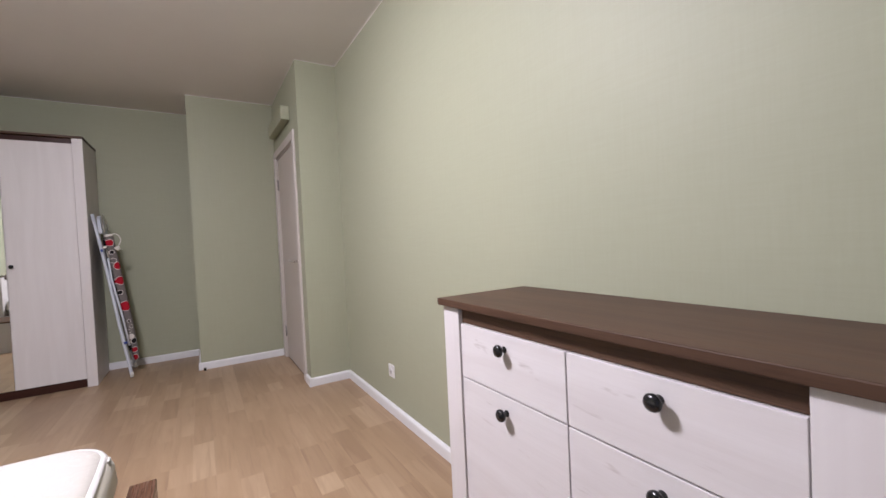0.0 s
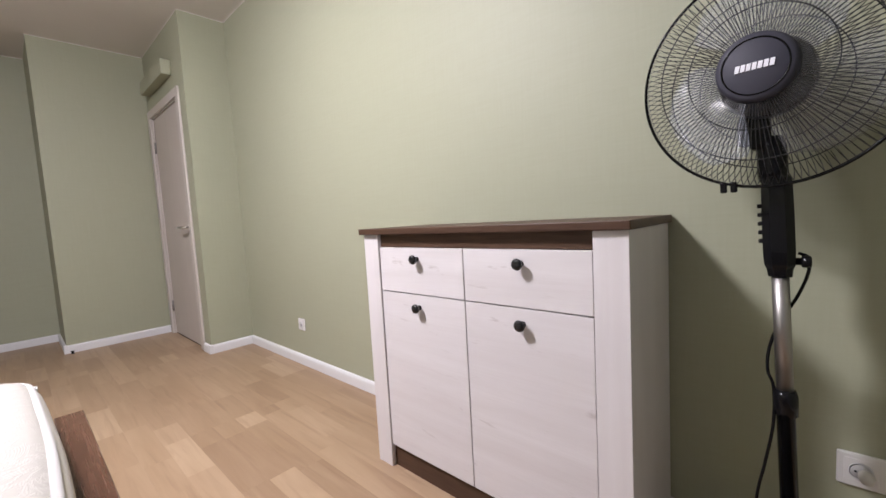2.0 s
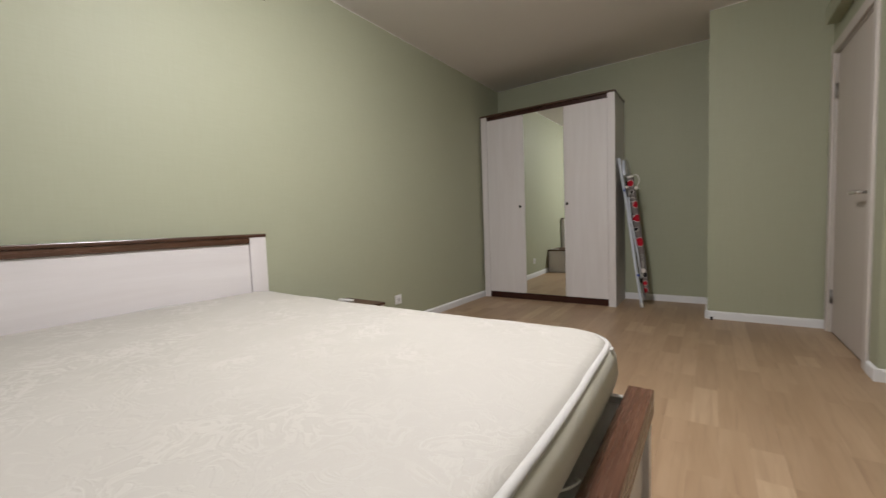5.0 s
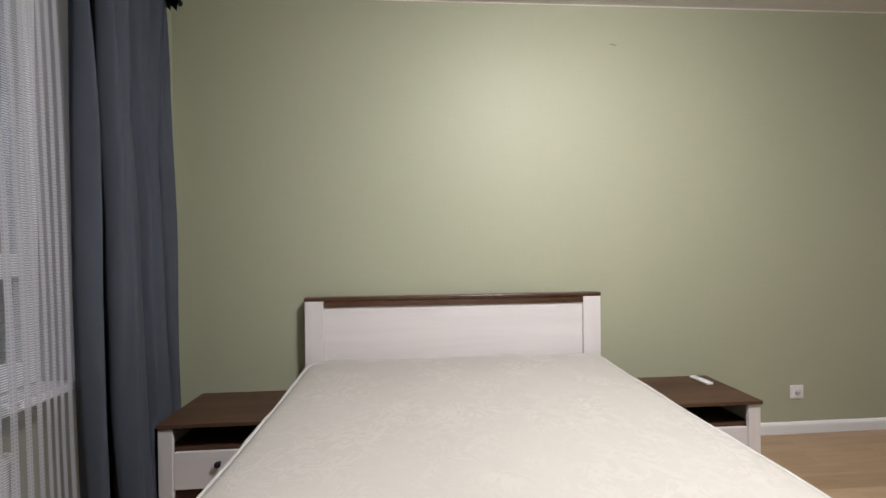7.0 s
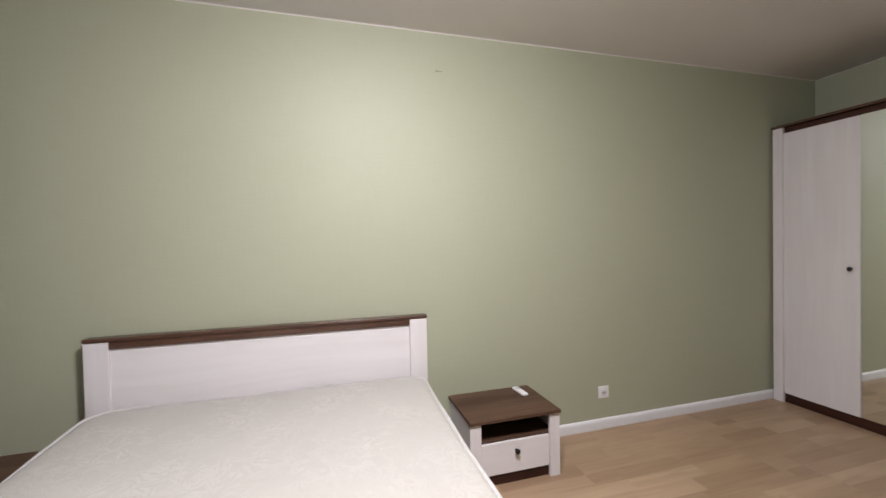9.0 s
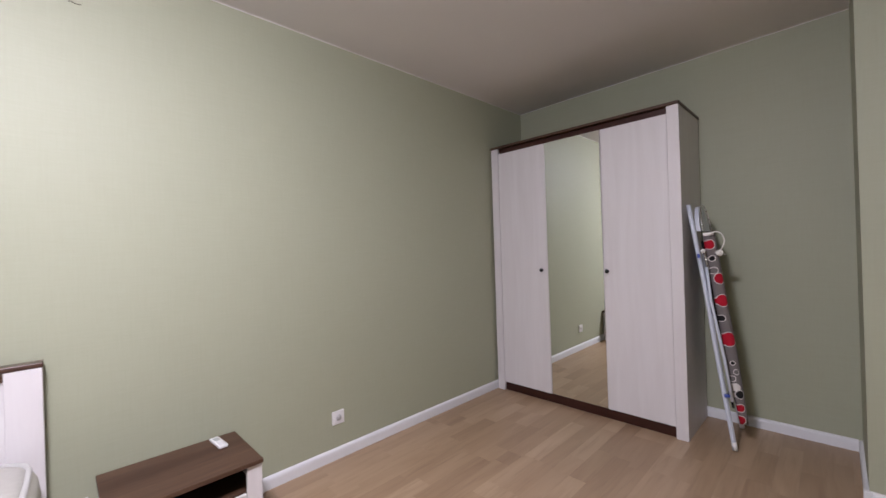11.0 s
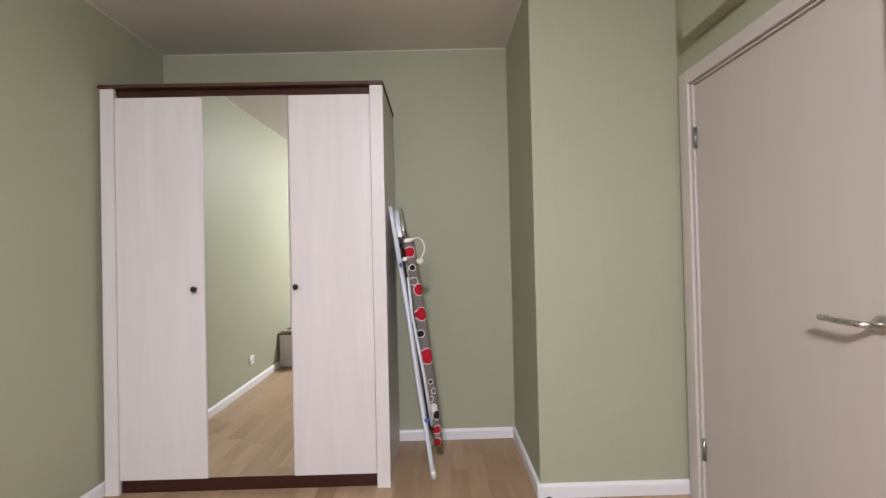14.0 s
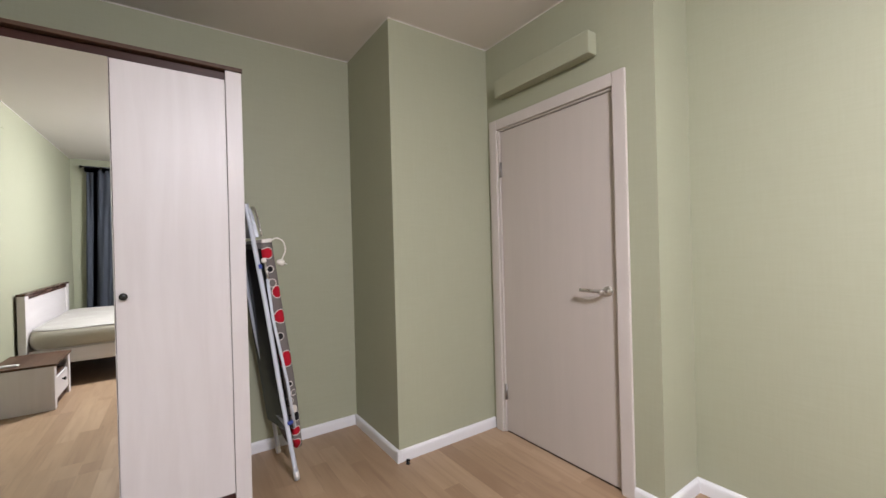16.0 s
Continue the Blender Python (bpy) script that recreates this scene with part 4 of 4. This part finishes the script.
# ---- folded ironing board ----
def board_cover():
    """Grey cotton with scattered red, black, white and ringed dots."""
    m = Mat("dotted_grey_cotton", 0.85, 0.0, 0.2)
    tc = m.n("ShaderNodeTexCoord")
    sep = m.n("ShaderNodeSeparateXYZ")
    m.link(tc.outputs["Object"], sep.inputs[0])
    flatv = m.n("ShaderNodeCombineXYZ")
    unroll = m.n("ShaderNodeMath", operation="ADD")
    m.link(sep.outputs["X"], unroll.inputs[0])
    m.link(sep.outputs["Y"], unroll.inputs[1])
    m.link(unroll.outputs[0], flatv.inputs[0])
    m.link(sep.outputs["Z"], flatv.inputs[2])
    col = m.mix(m.noise(tc.outputs["Object"], 300, 2), (0.125, 0.11, 0.105), (0.165, 0.15, 0.145))
    red, blk, wht, none = (0.36, 0.008, 0.020), (0.012, 0.011, 0.012), (0.62, 0.58, 0.54), (0.14, 0.128, 0.122)
    for u, w, r, c in ((0.004, 1.104, 0.028, red), (0.004, 1.016, 0.016, blk), (0.002, 0.940, 0.020, none), (0.026, 0.888, 0.032, red), (0.020, 0.752, 0.036, red), (-0.004, 0.645, 0.018, blk),
                       (0.014, 0.515, 0.042, red), (0.008, 0.372, 0.011, blk), (0.020, 0.318, 0.014, none), (-0.006, 0.278, 0.015, none), (0.004, 0.226, 0.021, wht), (0.022, 0.182, 0.024, blk), (0.016, 0.100, 0.022, red), (0.010, 0.026, 0.026, red),
                       (0.13, 1.06, 0.040, red), (0.21, 0.90, 0.030, blk), (0.12, 0.66, 0.034, wht), (0.25, 0.70, 0.045, red), (0.15, 0.42, 0.038, red), (0.24, 0.50, 0.022, blk)):
        dist = m.n("ShaderNodeVectorMath", operation="DISTANCE")
        dist.inputs[1].default_value = (u, 0.0, w)
        m.link(flatv.outputs[0], dist.inputs[0])
        for rad, cc in ((r + 0.004, wht), (r, c)):
            lt = m.n("ShaderNodeMath", operation="LESS_THAN")
            lt.inputs[1].default_value = rad
            m.link(dist.outputs["Value"], lt.inputs[0])
            col = m.mix(lt.outputs[0], col, cc)
    m.color(col)
    m.bump(m.noise(tc.outputs["Object"], 500, 2), 0.2, 0.001)
    return m.m


def ironing_board():
    foot = Vector((1.782, 4.232, 0.145))
    top = Vector((1.632, 4.232, 1.300))
    d = (top - foot).normalized()
    xa = Vector((-0.19, 0.982, 0)).cross(d).normalized()
    ya = d.cross(xa)
    b = thing("ironing_board", "folded ironing board with dotted grey cover, leaning on the wardrobe", "ironing board", Matrix(((xa.x, ya.x, d.x, foot.x), (xa.y, ya.y, d.y, foot.y), (xa.z, ya.z, d.z, foot.z), (0, 0, 0, 1))))
    L = (top - foot).length
    inv = b.matrix_world.inverted()
    # padded board: its thickness lies along x, its breadth along y, its nose points down
    bm = bmesh.new()
    rows = []
    for i in range(25):
        s = i / 24
        z = s * L
        nose = math.sin(min(1.0, (s + 0.01) / 0.34) * math.pi / 2) ** 0.6
        yb = 0.34 * (0.30 + 0.70 * nose)
        yc = 0.02 + 0.17 * (1 - nose) * 0.35
        t = 0.021 + 0.011 * min(1, s * 3)
        prof = [(-t, 0.010), (-t * 0.6, 0.0), (t * 0.55, 0.002), (t * 0.95, 0.012), (t, 0.03), (t, yb - 0.03), (t * 0.7, yb - 0.004), (-t * 0.6, yb), (-t, yb - 0.01)]
        rows.append([bm.verts.new((x, yc * 0.4 + y, z)) for x, y in prof])
    for a, c in zip(rows, rows[1:]):
        for i in range(9):
            bm.faces.new((a[i], a[(i + 1) % 9], c[(i + 1) % 9], c[i])).smooth = True
    bm.faces.new(rows[0]), bm.faces.new(rows[-1])
    part("cover", bm, board_cover(), b, "grey cotton cover with red and black dots")
    part("under_frame", box((-0.046, 0.012, 0.10), (-0.033, 0.33, L - 0.03), 0.004), BLACK_PL, b, "dark steel mesh underside")
    def w2l(*p):
        return inv @ Vector(p)
    legs = [(w2l(1.740, 4.180, 0.011), w2l(1.668, 4.195, 0.52), w2l(1.610, 4.205, 0.97), w2l(1.531, 4.214, 1.495)),
            (w2l(1.722, 4.550, 0.011), w2l(1.672, 4.520, 0.40), w2l(1.592, 4.490, 0.85), w2l(1.552, 4.470, 1.20))]
    for line in legs:
        leg = part("leg", tube(spline(line, 6), 0.0150, 10, flat=0.75), ENAMEL, b, "pale enamelled tube leg")
        a, z = line[0], line[1]
        part("foot_cap", tube([a, a + (z - a).normalized() * 0.045], 0.0145, 12), CAP_PL, leg)
    part("cross_bar", tube([w2l(1.735, 4.175, 0.30), w2l(1.700, 4.178, 0.56), w2l(1.640, 4.190, 0.90), w2l(1.622, 4.20, 1.10)], 0.008, 8), ENAMEL, b)
    part("foot_bar", tube([w2l(1.700, 4.19, 0.30), w2l(1.686, 4.527, 0.30)], 0.008, 8), ENAMEL, b)
    part("latch", box(tuple(w2l(1.585, 4.18, 1.17) - Vector((0.008, 0.006, 0.012))), tuple(w2l(1.585, 4.18, 1.17) + Vector((0.008, 0.006, 0.012))), 0.004), BLUE_PL, b, "blue plastic latch")
    part("latch", box(tuple(w2l(1.710, 4.170, 0.33) - Vector((0.014, 0.006, 0.010))), tuple(w2l(1.710, 4.170, 0.33) + Vector((0.014, 0.006, 0.010))), 0.004), BLUE_PL, b, "blue plastic latch")
    # iron rest: a pale rounded tray edge-on with a wire loop
    bm = bmesh.new()
    outline = [(4.235 + 0.13 * (1 - math.cos(a)), 1.325 + 0.165 * math.sin(a)) for a in [math.pi * k / 14 for k in range(15)]]
    fr = [bm.verts.new(w2l(1.566 + (z - 1.325) * -0.14, y, z)) for y, z in outline]
    bk = [bm.verts.new(w2l(1.590 + (z - 1.325) * -0.14, y, z)) for y, z in outline]
    n = len(fr)
    bm.faces.new(fr), bm.faces.new(bk[::-1])
    for i in range(n):
        bm.faces.new((fr[i], fr[(i + 1) % n], bk[(i + 1) % n], bk[i]))
    rest = part("iron_rest", bm, ENAMEL, b, "pale metal iron rest")
    part("rest_wire", tube([w2l(1.604 + (z - 1.325) * -0.14, 4.225 + (y - 4.235) * 0.9, z + 0.004) for y, z in outline], 0.005, 8), STEEL, rest)
    part("rest_frame", box((-0.030, 0.0, L - 0.005), (0.026, 0.30, L + 0.016), 0.004), CAP_PL, rest)
    cord = spline([w2l(1.640, 4.215, 1.300), w2l(1.672, 4.208, 1.318), w2l(1.704, 4.204, 1.300), w2l(1.716, 4.202, 1.255), w2l(1.702, 4.201, 1.215), w2l(1.690, 4.200, 1.192)], 6)
    part("cord", tube(cord, 0.0038, 8), CORD, b, "short white mains cord")
    pm = Matrix.Translation(w2l(1.690, 4.200, 1.186)) @ pose(0, 0, 0, 0, 115, 0)
    part("plug", lathe([(0.0, -0.022), (0.008, -0.02), (0.0165, -0.008), (0.0175, 0.012), (0.012, 0.016), (0.0, 0.016)], pm, 18), CORD, b, "white mains plug")
    for dy in (-0.009, 0.009):
        part("pin", tube([pm @ Vector((0, dy, 0.015)), pm @ Vector((0, dy, 0.034))], 0.0024, 8), STEEL, b)
    # socket on the underside for the iron, with its ring
    part("socket", lathe([(0.007, 0.0), (0.0125, 0.0), (0.013, 0.010), (0.007, 0.012)], Matrix.Translation(w2l(1.605, 4.205, 1.200)) @ pose(0, 0, 0, 90, 0, 0), 20), CORD, b, "white ring socket")
    part("bolt", tube([w2l(1.612, 4.205, 1.185), w2l(1.628, 4.205, 1.085)], 0.006, 8), STEEL, b)
    part("wire_guide", tube(spline([w2l(1.655, 4.205, 0.90), w2l(1.640, 4.20, 0.86), w2l(1.648, 4.20, 0.80), w2l(1.672, 4.205, 0.785)], 5), 0.003, 6), WIRE, b)
    return b


ironing_board()


# ---- curtains ----
def rod(name, y, z, r, x0, x1, parent):
    return part(name, tube([(x0, y, z), (x1, y, z)], r, 12), BLACK_PL, parent)


cr = thing("curtain_rod", "black double metal curtain rod above the window", "curtain rod")
rod("front_rod", -0.960, 2.43, 0.0105, 0.14, 2.95, cr)
rod("rear_rod", -1.005, 2.405, 0.0065, 0.15, 2.93, cr)
for x, s in ((0.14, -1), (2.95, 1)):
    part("finial", lathe([(0.0, 0.0), (0.013, 0.0), (0.0165, 0.006), (0.0165, 0.024), (0.012, 0.030), (0.0, 0.031)], pose(x, -0.960, 2.43, 0, 90 * s, 0), 18), BLACK_PL, cr)
for x in (0.30, 1.55, 2.80):
    bm = tube([(x, YS, 2.41), (x, -0.955, 2.41)], 0.006, 10)
    lathe([(0.0, 0.0), (0.022, 0.0), (0.022, 0.005), (0.0, 0.006)], pose(x, YS, 2.41, -90, 0, 0), 20, bm)
    tube([(x, -0.960, 2.408), (x, -0.960, 2.432)], 0.012, 10, bm)
    part("bracket", bm, BLACK_PL, cr)


def drape(name, parent, material, x0, x1, yc, z0, z1, folds, amp, thick, seed, spread=0.0, gather=0.0, label="", deep=False):
    """Hanging cloth: folds that start tight at the rod and open towards the floor."""
    rng = random.Random(seed)
    n, rows = folds * 14, 26
    ph = [rng.uniform(-0.5, 0.5) for _ in range(folds + 2)]
    am = [rng.uniform(0.55, 1.25) for _ in range(folds + 2)]
    bm = bmesh.new()
    uv = bm.loops.layers.uv.new("UVMap")
    grid, us = [], []
    for i in range(rows + 1):
        s = i / rows
        z = z1 + (z0 - z1) * s
        row, u, prev = [], [], None
        for j in range(n + 1):
            f = j / n
            k = f * folds
            i0 = min(int(k), folds)
            fr = k - i0
            a = am[i0] * (1 - fr) + am[i0 + 1] * fr
            p = ph[i0] * (1 - fr) + ph[i0 + 1] * fr
            ang = 2 * math.pi * k + p * (0.6 + 1.6 * s)
            open_up = 0.45 + 0.55 * min(1.0, s * 1.8)
            lobe = 2 * abs(math.sin(ang / 2)) ** 1.7 - 1 if deep else math.sin(ang) + 0.25 * math.sin(2 * ang + 1.1 + 2 * s)
            y = yc + amp * a * open_up * lobe + 0.012 * noise.noise(Vector((f * 5 + seed, s * 3, 0.3)))
            mid = 0.5 * (x0 + x1)
            x = x0 + (x1 - x0) * f
            x = mid + (x - mid) * (1 - gather * (1 - min(1, s * 1.5))) + spread * s * (f - 0.35) + 0.018 * math.cos(ang) * open_up
            row.append(bm.verts.new((x, y, z)))
            here = Vector((x, y, 0))
            u.append((u[-1] + (here - prev).length) if prev is not None else 0.0)
            prev = here
        grid.append(row)
        us.append(u)
    tot = max(r[-1] for r in us)
    for i in range(rows):
        for j in range(n):
            q = ((i, j), (i, j + 1), (i + 1, j + 1), (i + 1, j))
            fc = bm.faces.new([grid[a][b] for a, b in q])
            fc.smooth = True
            for lp, (a, b) in zip(fc.loops, q):
                lp[uv].uv = (b / n * tot, -a / rows * (z1 - z0))
    if thick:
        bmesh.ops.solidify(bm, geom=bm.faces[:], thickness=thick)
    return part(name, bm, material, parent, label)


def at_height(z, values):
    """Value at height z of a line given at the heights 2.4, 1.7, 1.0 and 0.0."""
    hs = (2.4, 1.7, 1.0, 0.0)
    z = max(0.0, min(2.4, z))
    for k in range(3):
        if z >= hs[k + 1]:
            f = (hs[k] - z) / (hs[k] - hs[k + 1])
            return values[k] + (values[k + 1] - values[k]) * f


def heavy_drape(parent, material, lobes, yb, z0, z1, seed):
    """Thick cloth in bulging folds that curl back into the clefts; lobes: edges at four heights, depth, curl and floor at both ends."""
    bm = bmesh.new()
    rows = 44
    grid = []
    for i in range(rows + 1):
        s = i / rows
        z = z1 + (z0 - z1) * s
        top = max(0.0, 1 - s / 0.36)
        row = []
        for n, (ea, eb, dep, (ca, cb), (fa, fb)) in enumerate(lobes):
            xa, xb = at_height(z, ea) - 0.03, at_height(z, eb) - 0.03
            mid, half = 0.5 * (xa + xb), 0.5 * (xa - xb)
            sway = 0.004 * noise.noise(Vector((n * 3.1 + seed, s * 3.2, 0.0)))
            depth = dep * (0.82 + 0.18 * min(1.0, s * 2.2)) * (1 + 0.10 * noise.noise(Vector((n * 1.7, s * 2.6, seed))))
            steps = 32
            for k in range(steps + 1):
                a = radians(-ca + (180 + ca + cb) * k / steps)
                curl = math.sin(radians(ca if a < math.pi / 2 else cb))
                fl = fa if a < math.pi / 2 else fb
                rise = max(0.0, (math.sin(a) + curl) / (1 + curl)) ** 0.8
                under = 0.042 * max(0.0, math.sin(-a))   # the near flank is undercut
                x = mid + half * math.copysign(abs(math.cos(a)) ** 0.8, math.cos(a)) + sway - under
                long_fold = 0.055 * noise.noise(Vector((x * 21.0 + s * 1.3, s * 1.1, seed + 4)))
                crease = 0.006 * noise.noise(Vector((x * 38.0 - s * 2.0, s * 3.0, seed)))
                pleat = 0.034 * top * math.cos(2 * math.pi * x / 0.082 + 2.4 * s)
                y = yb + depth * (fl + (1 - fl) * rise) + (long_fold + crease + pleat) * rise
                y = min(y, -0.936 + 0.7 * max(0.0, z - 0.37) + 2.0 * max(0.0, x - 0.40))   # the nightstand holds the cloth back
                row.append(bm.verts.new((x, y, z)))
        grid.append(row)
    for a, b in zip(grid, grid[1:]):
        for k in range(len(a) - 1):
            bm.faces.new((a[k], a[k + 1], b[k + 1], b[k])).smooth = True
    bmesh.ops.solidify(bm, geom=bm.faces[:], thickness=0.003)
    return part("cloth", bm, material, parent)


curtain = thing("curtain", "heavy blue-grey curtain drawn aside in deep folds", "curtain")
heavy_drape(curtain, CURTAIN, [
    ((0.745, 0.752, 0.752, 0.722), (0.708, 0.705, 0.700, 0.680), 0.125, (78, 45), (0.0, 0.0)),
    ((0.688, 0.680, 0.650, 0.585), (0.500, 0.508, 0.470, 0.425), 0.150, (78, 0), (0.0, 0.30)),
    ((0.500, 0.508, 0.470, 0.425), (0.325, 0.312, 0.300, 0.275), 0.128, (0, 35), (0.30, 0.0)),
    ((0.282, 0.268, 0.250, 0.225), (0.205, 0.190, 0.172, 0.160), 0.096, (80, 0), (0.0, 0.0))], -1.052, 0.03, 2.392, 3)
for x in (0.725, 0.615, 0.505, 0.395, 0.285, 0.205):
    ring = [(-0.960 + 0.015 * math.sin(k), 2.430 + 0.015 * math.cos(k)) for k in [radians(-90 + 22.5 * j) for j in range(9)]]
    strap = [(-0.975, 2.360)] + ring + [(-0.945, 2.360)]
    bm = bmesh.new()
    grid = [[bm.verts.new((x + w, y, z)) for w in (-0.040, -0.036, 0.036, 0.040)] for y, z in strap]
    for p, q in zip(grid, grid[1:]):
        for k in range(3):
            bm.faces.new((p[k], p[k + 1], q[k + 1], q[k])).smooth = True
    bmesh.ops.solidify(bm, geom=bm.faces[:], thickness=0.003)
    part("tab", bm, CURTAIN, curtain)
net = thing("net_curtain", "white striped net curtain hanging across the window", "curtain")
drape("cloth", net, SHEER, 0.752, 2.50, -1.014, 0.03, 2.41, 5, 0.005, 0.0, 9, 0.27, 0.0)

# ---- outside ----
tagged(setting("ground", box((-120, -240, -9.2), (120, -1.6, -9.0)), plain("dusk_asphalt", (0.05, 0.05, 0.055), 0.9), "dark asphalt yard far below the window", "ground"))
FACADE = plain("pale_facade", (0.20, 0.22, 0.27), 0.8)
PANE = plain("dark_window_pane", (0.03, 0.035, 0.05), 0.15)
def block(x0, x1, y, z1, label):
    h = thing("apartment_building", label, "building")
    part("wall", box((x0, y - 12, -9.0), (x1, y, z1)), FACADE, h)
    part("roof", box((x0 - 0.3, y - 12.3, z1), (x1 + 0.3, y + 0.3, z1 + 0.4)), PANE, h)
    wm = mesh_of(box((0, 0, 0), (1.5, 0.08, 1.5)), "window", PANE)
    for i in range(int((x1 - x0) / 3.2)):
        for k in range(int((z1 + 9) / 3.0)):
            w = new("window", wm)
            w.parent = h
            w.location = (x0 + 0.9 + i * 3.2, y + 0.002, -8.0 + k * 3.0)
block(-52, -4, -42, 7.0, "grey apartment block across the yard at dusk")

# ---- floor boards ----
floor = setting("floor", box((XW - T, YS - 0.3, -0.12), (XD + 1.0, YN + T, -0.003)), UNDERLAY, "oak laminate floor of staggered strips", "floor")
rng = random.Random(11)
BW, BLN = 0.2, 1.38
def board_mesh(width, length, cuts):
    """Two rows of strips with eased edges, a hair of a joint between boards."""
    vs, fs = [], []
    g, ch, top = 0.00004, 0.00015, 0.0
    for r in range(2):
        xa, xb = r * width / 2, (r + 1) * width / 2
        ys = [0.0] + [c for c in cuts[r] if 0.05 < c < length - 0.05] + [length]
        for ya, yb in zip(ys, ys[1:]):
            n = len(vs)
            gx0, gx1, gy0, gy1 = xa + (g if r == 0 else 0.0001), xb - (g if r == 1 else 0.0001), ya + (g if ya == 0 else 0.0001), yb - (g if yb == length else 0.0001)
            for z, e in ((-0.003, 0.0), (top - ch, 0.0), (top, ch * 0.6)):
                vs += [(gx0 + e, gy0 + e, z), (gx1 - e, gy0 + e, z), (gx1 - e, gy1 - e, z), (gx0 + e, gy1 - e, z)]
            for lv in (0, 4):
                for i in range(4):
                    fs.append((n + lv + i, n + lv + (i + 1) % 4, n + lv + 4 + (i + 1) % 4, n + lv + 4 + i))
            fs.append((n + 8, n + 9, n + 10, n + 11))
    me = bpy.data.meshes.new("floor_board")
    me.from_pydata(vs, [], fs)
    me.materials.append(FLOOR)
    return me
def random_cuts(length):
    out = []
    for r in range(2):
        y, row = rng.uniform(0.15, 0.5), []
        while y < length:
            row.append(y)
            y += rng.choice((0.38, 0.46, 0.52, 0.6))
        out.append(row)
    return out
x = 0.03 - BW
while x < XE:
    y = YS - rng.choice((0.1, 0.45, 0.8, 1.15))
    while y < YN:
        xa, xb = max(x, XW - 0.01), min(x + BW, XE + 0.01)
        ya, yb = max(y, YS - 0.01), min(y + BLN, YN + 0.01)
        if xb - xa > 0.02 and yb - ya > 0.05:
            ob = new("floor_board", board_mesh(xb - xa, yb - ya, random_cuts(yb - ya)))
            ob.location = (xa, ya, 0.0)
            ob.parent = floor
        y += BLN
    x += BW
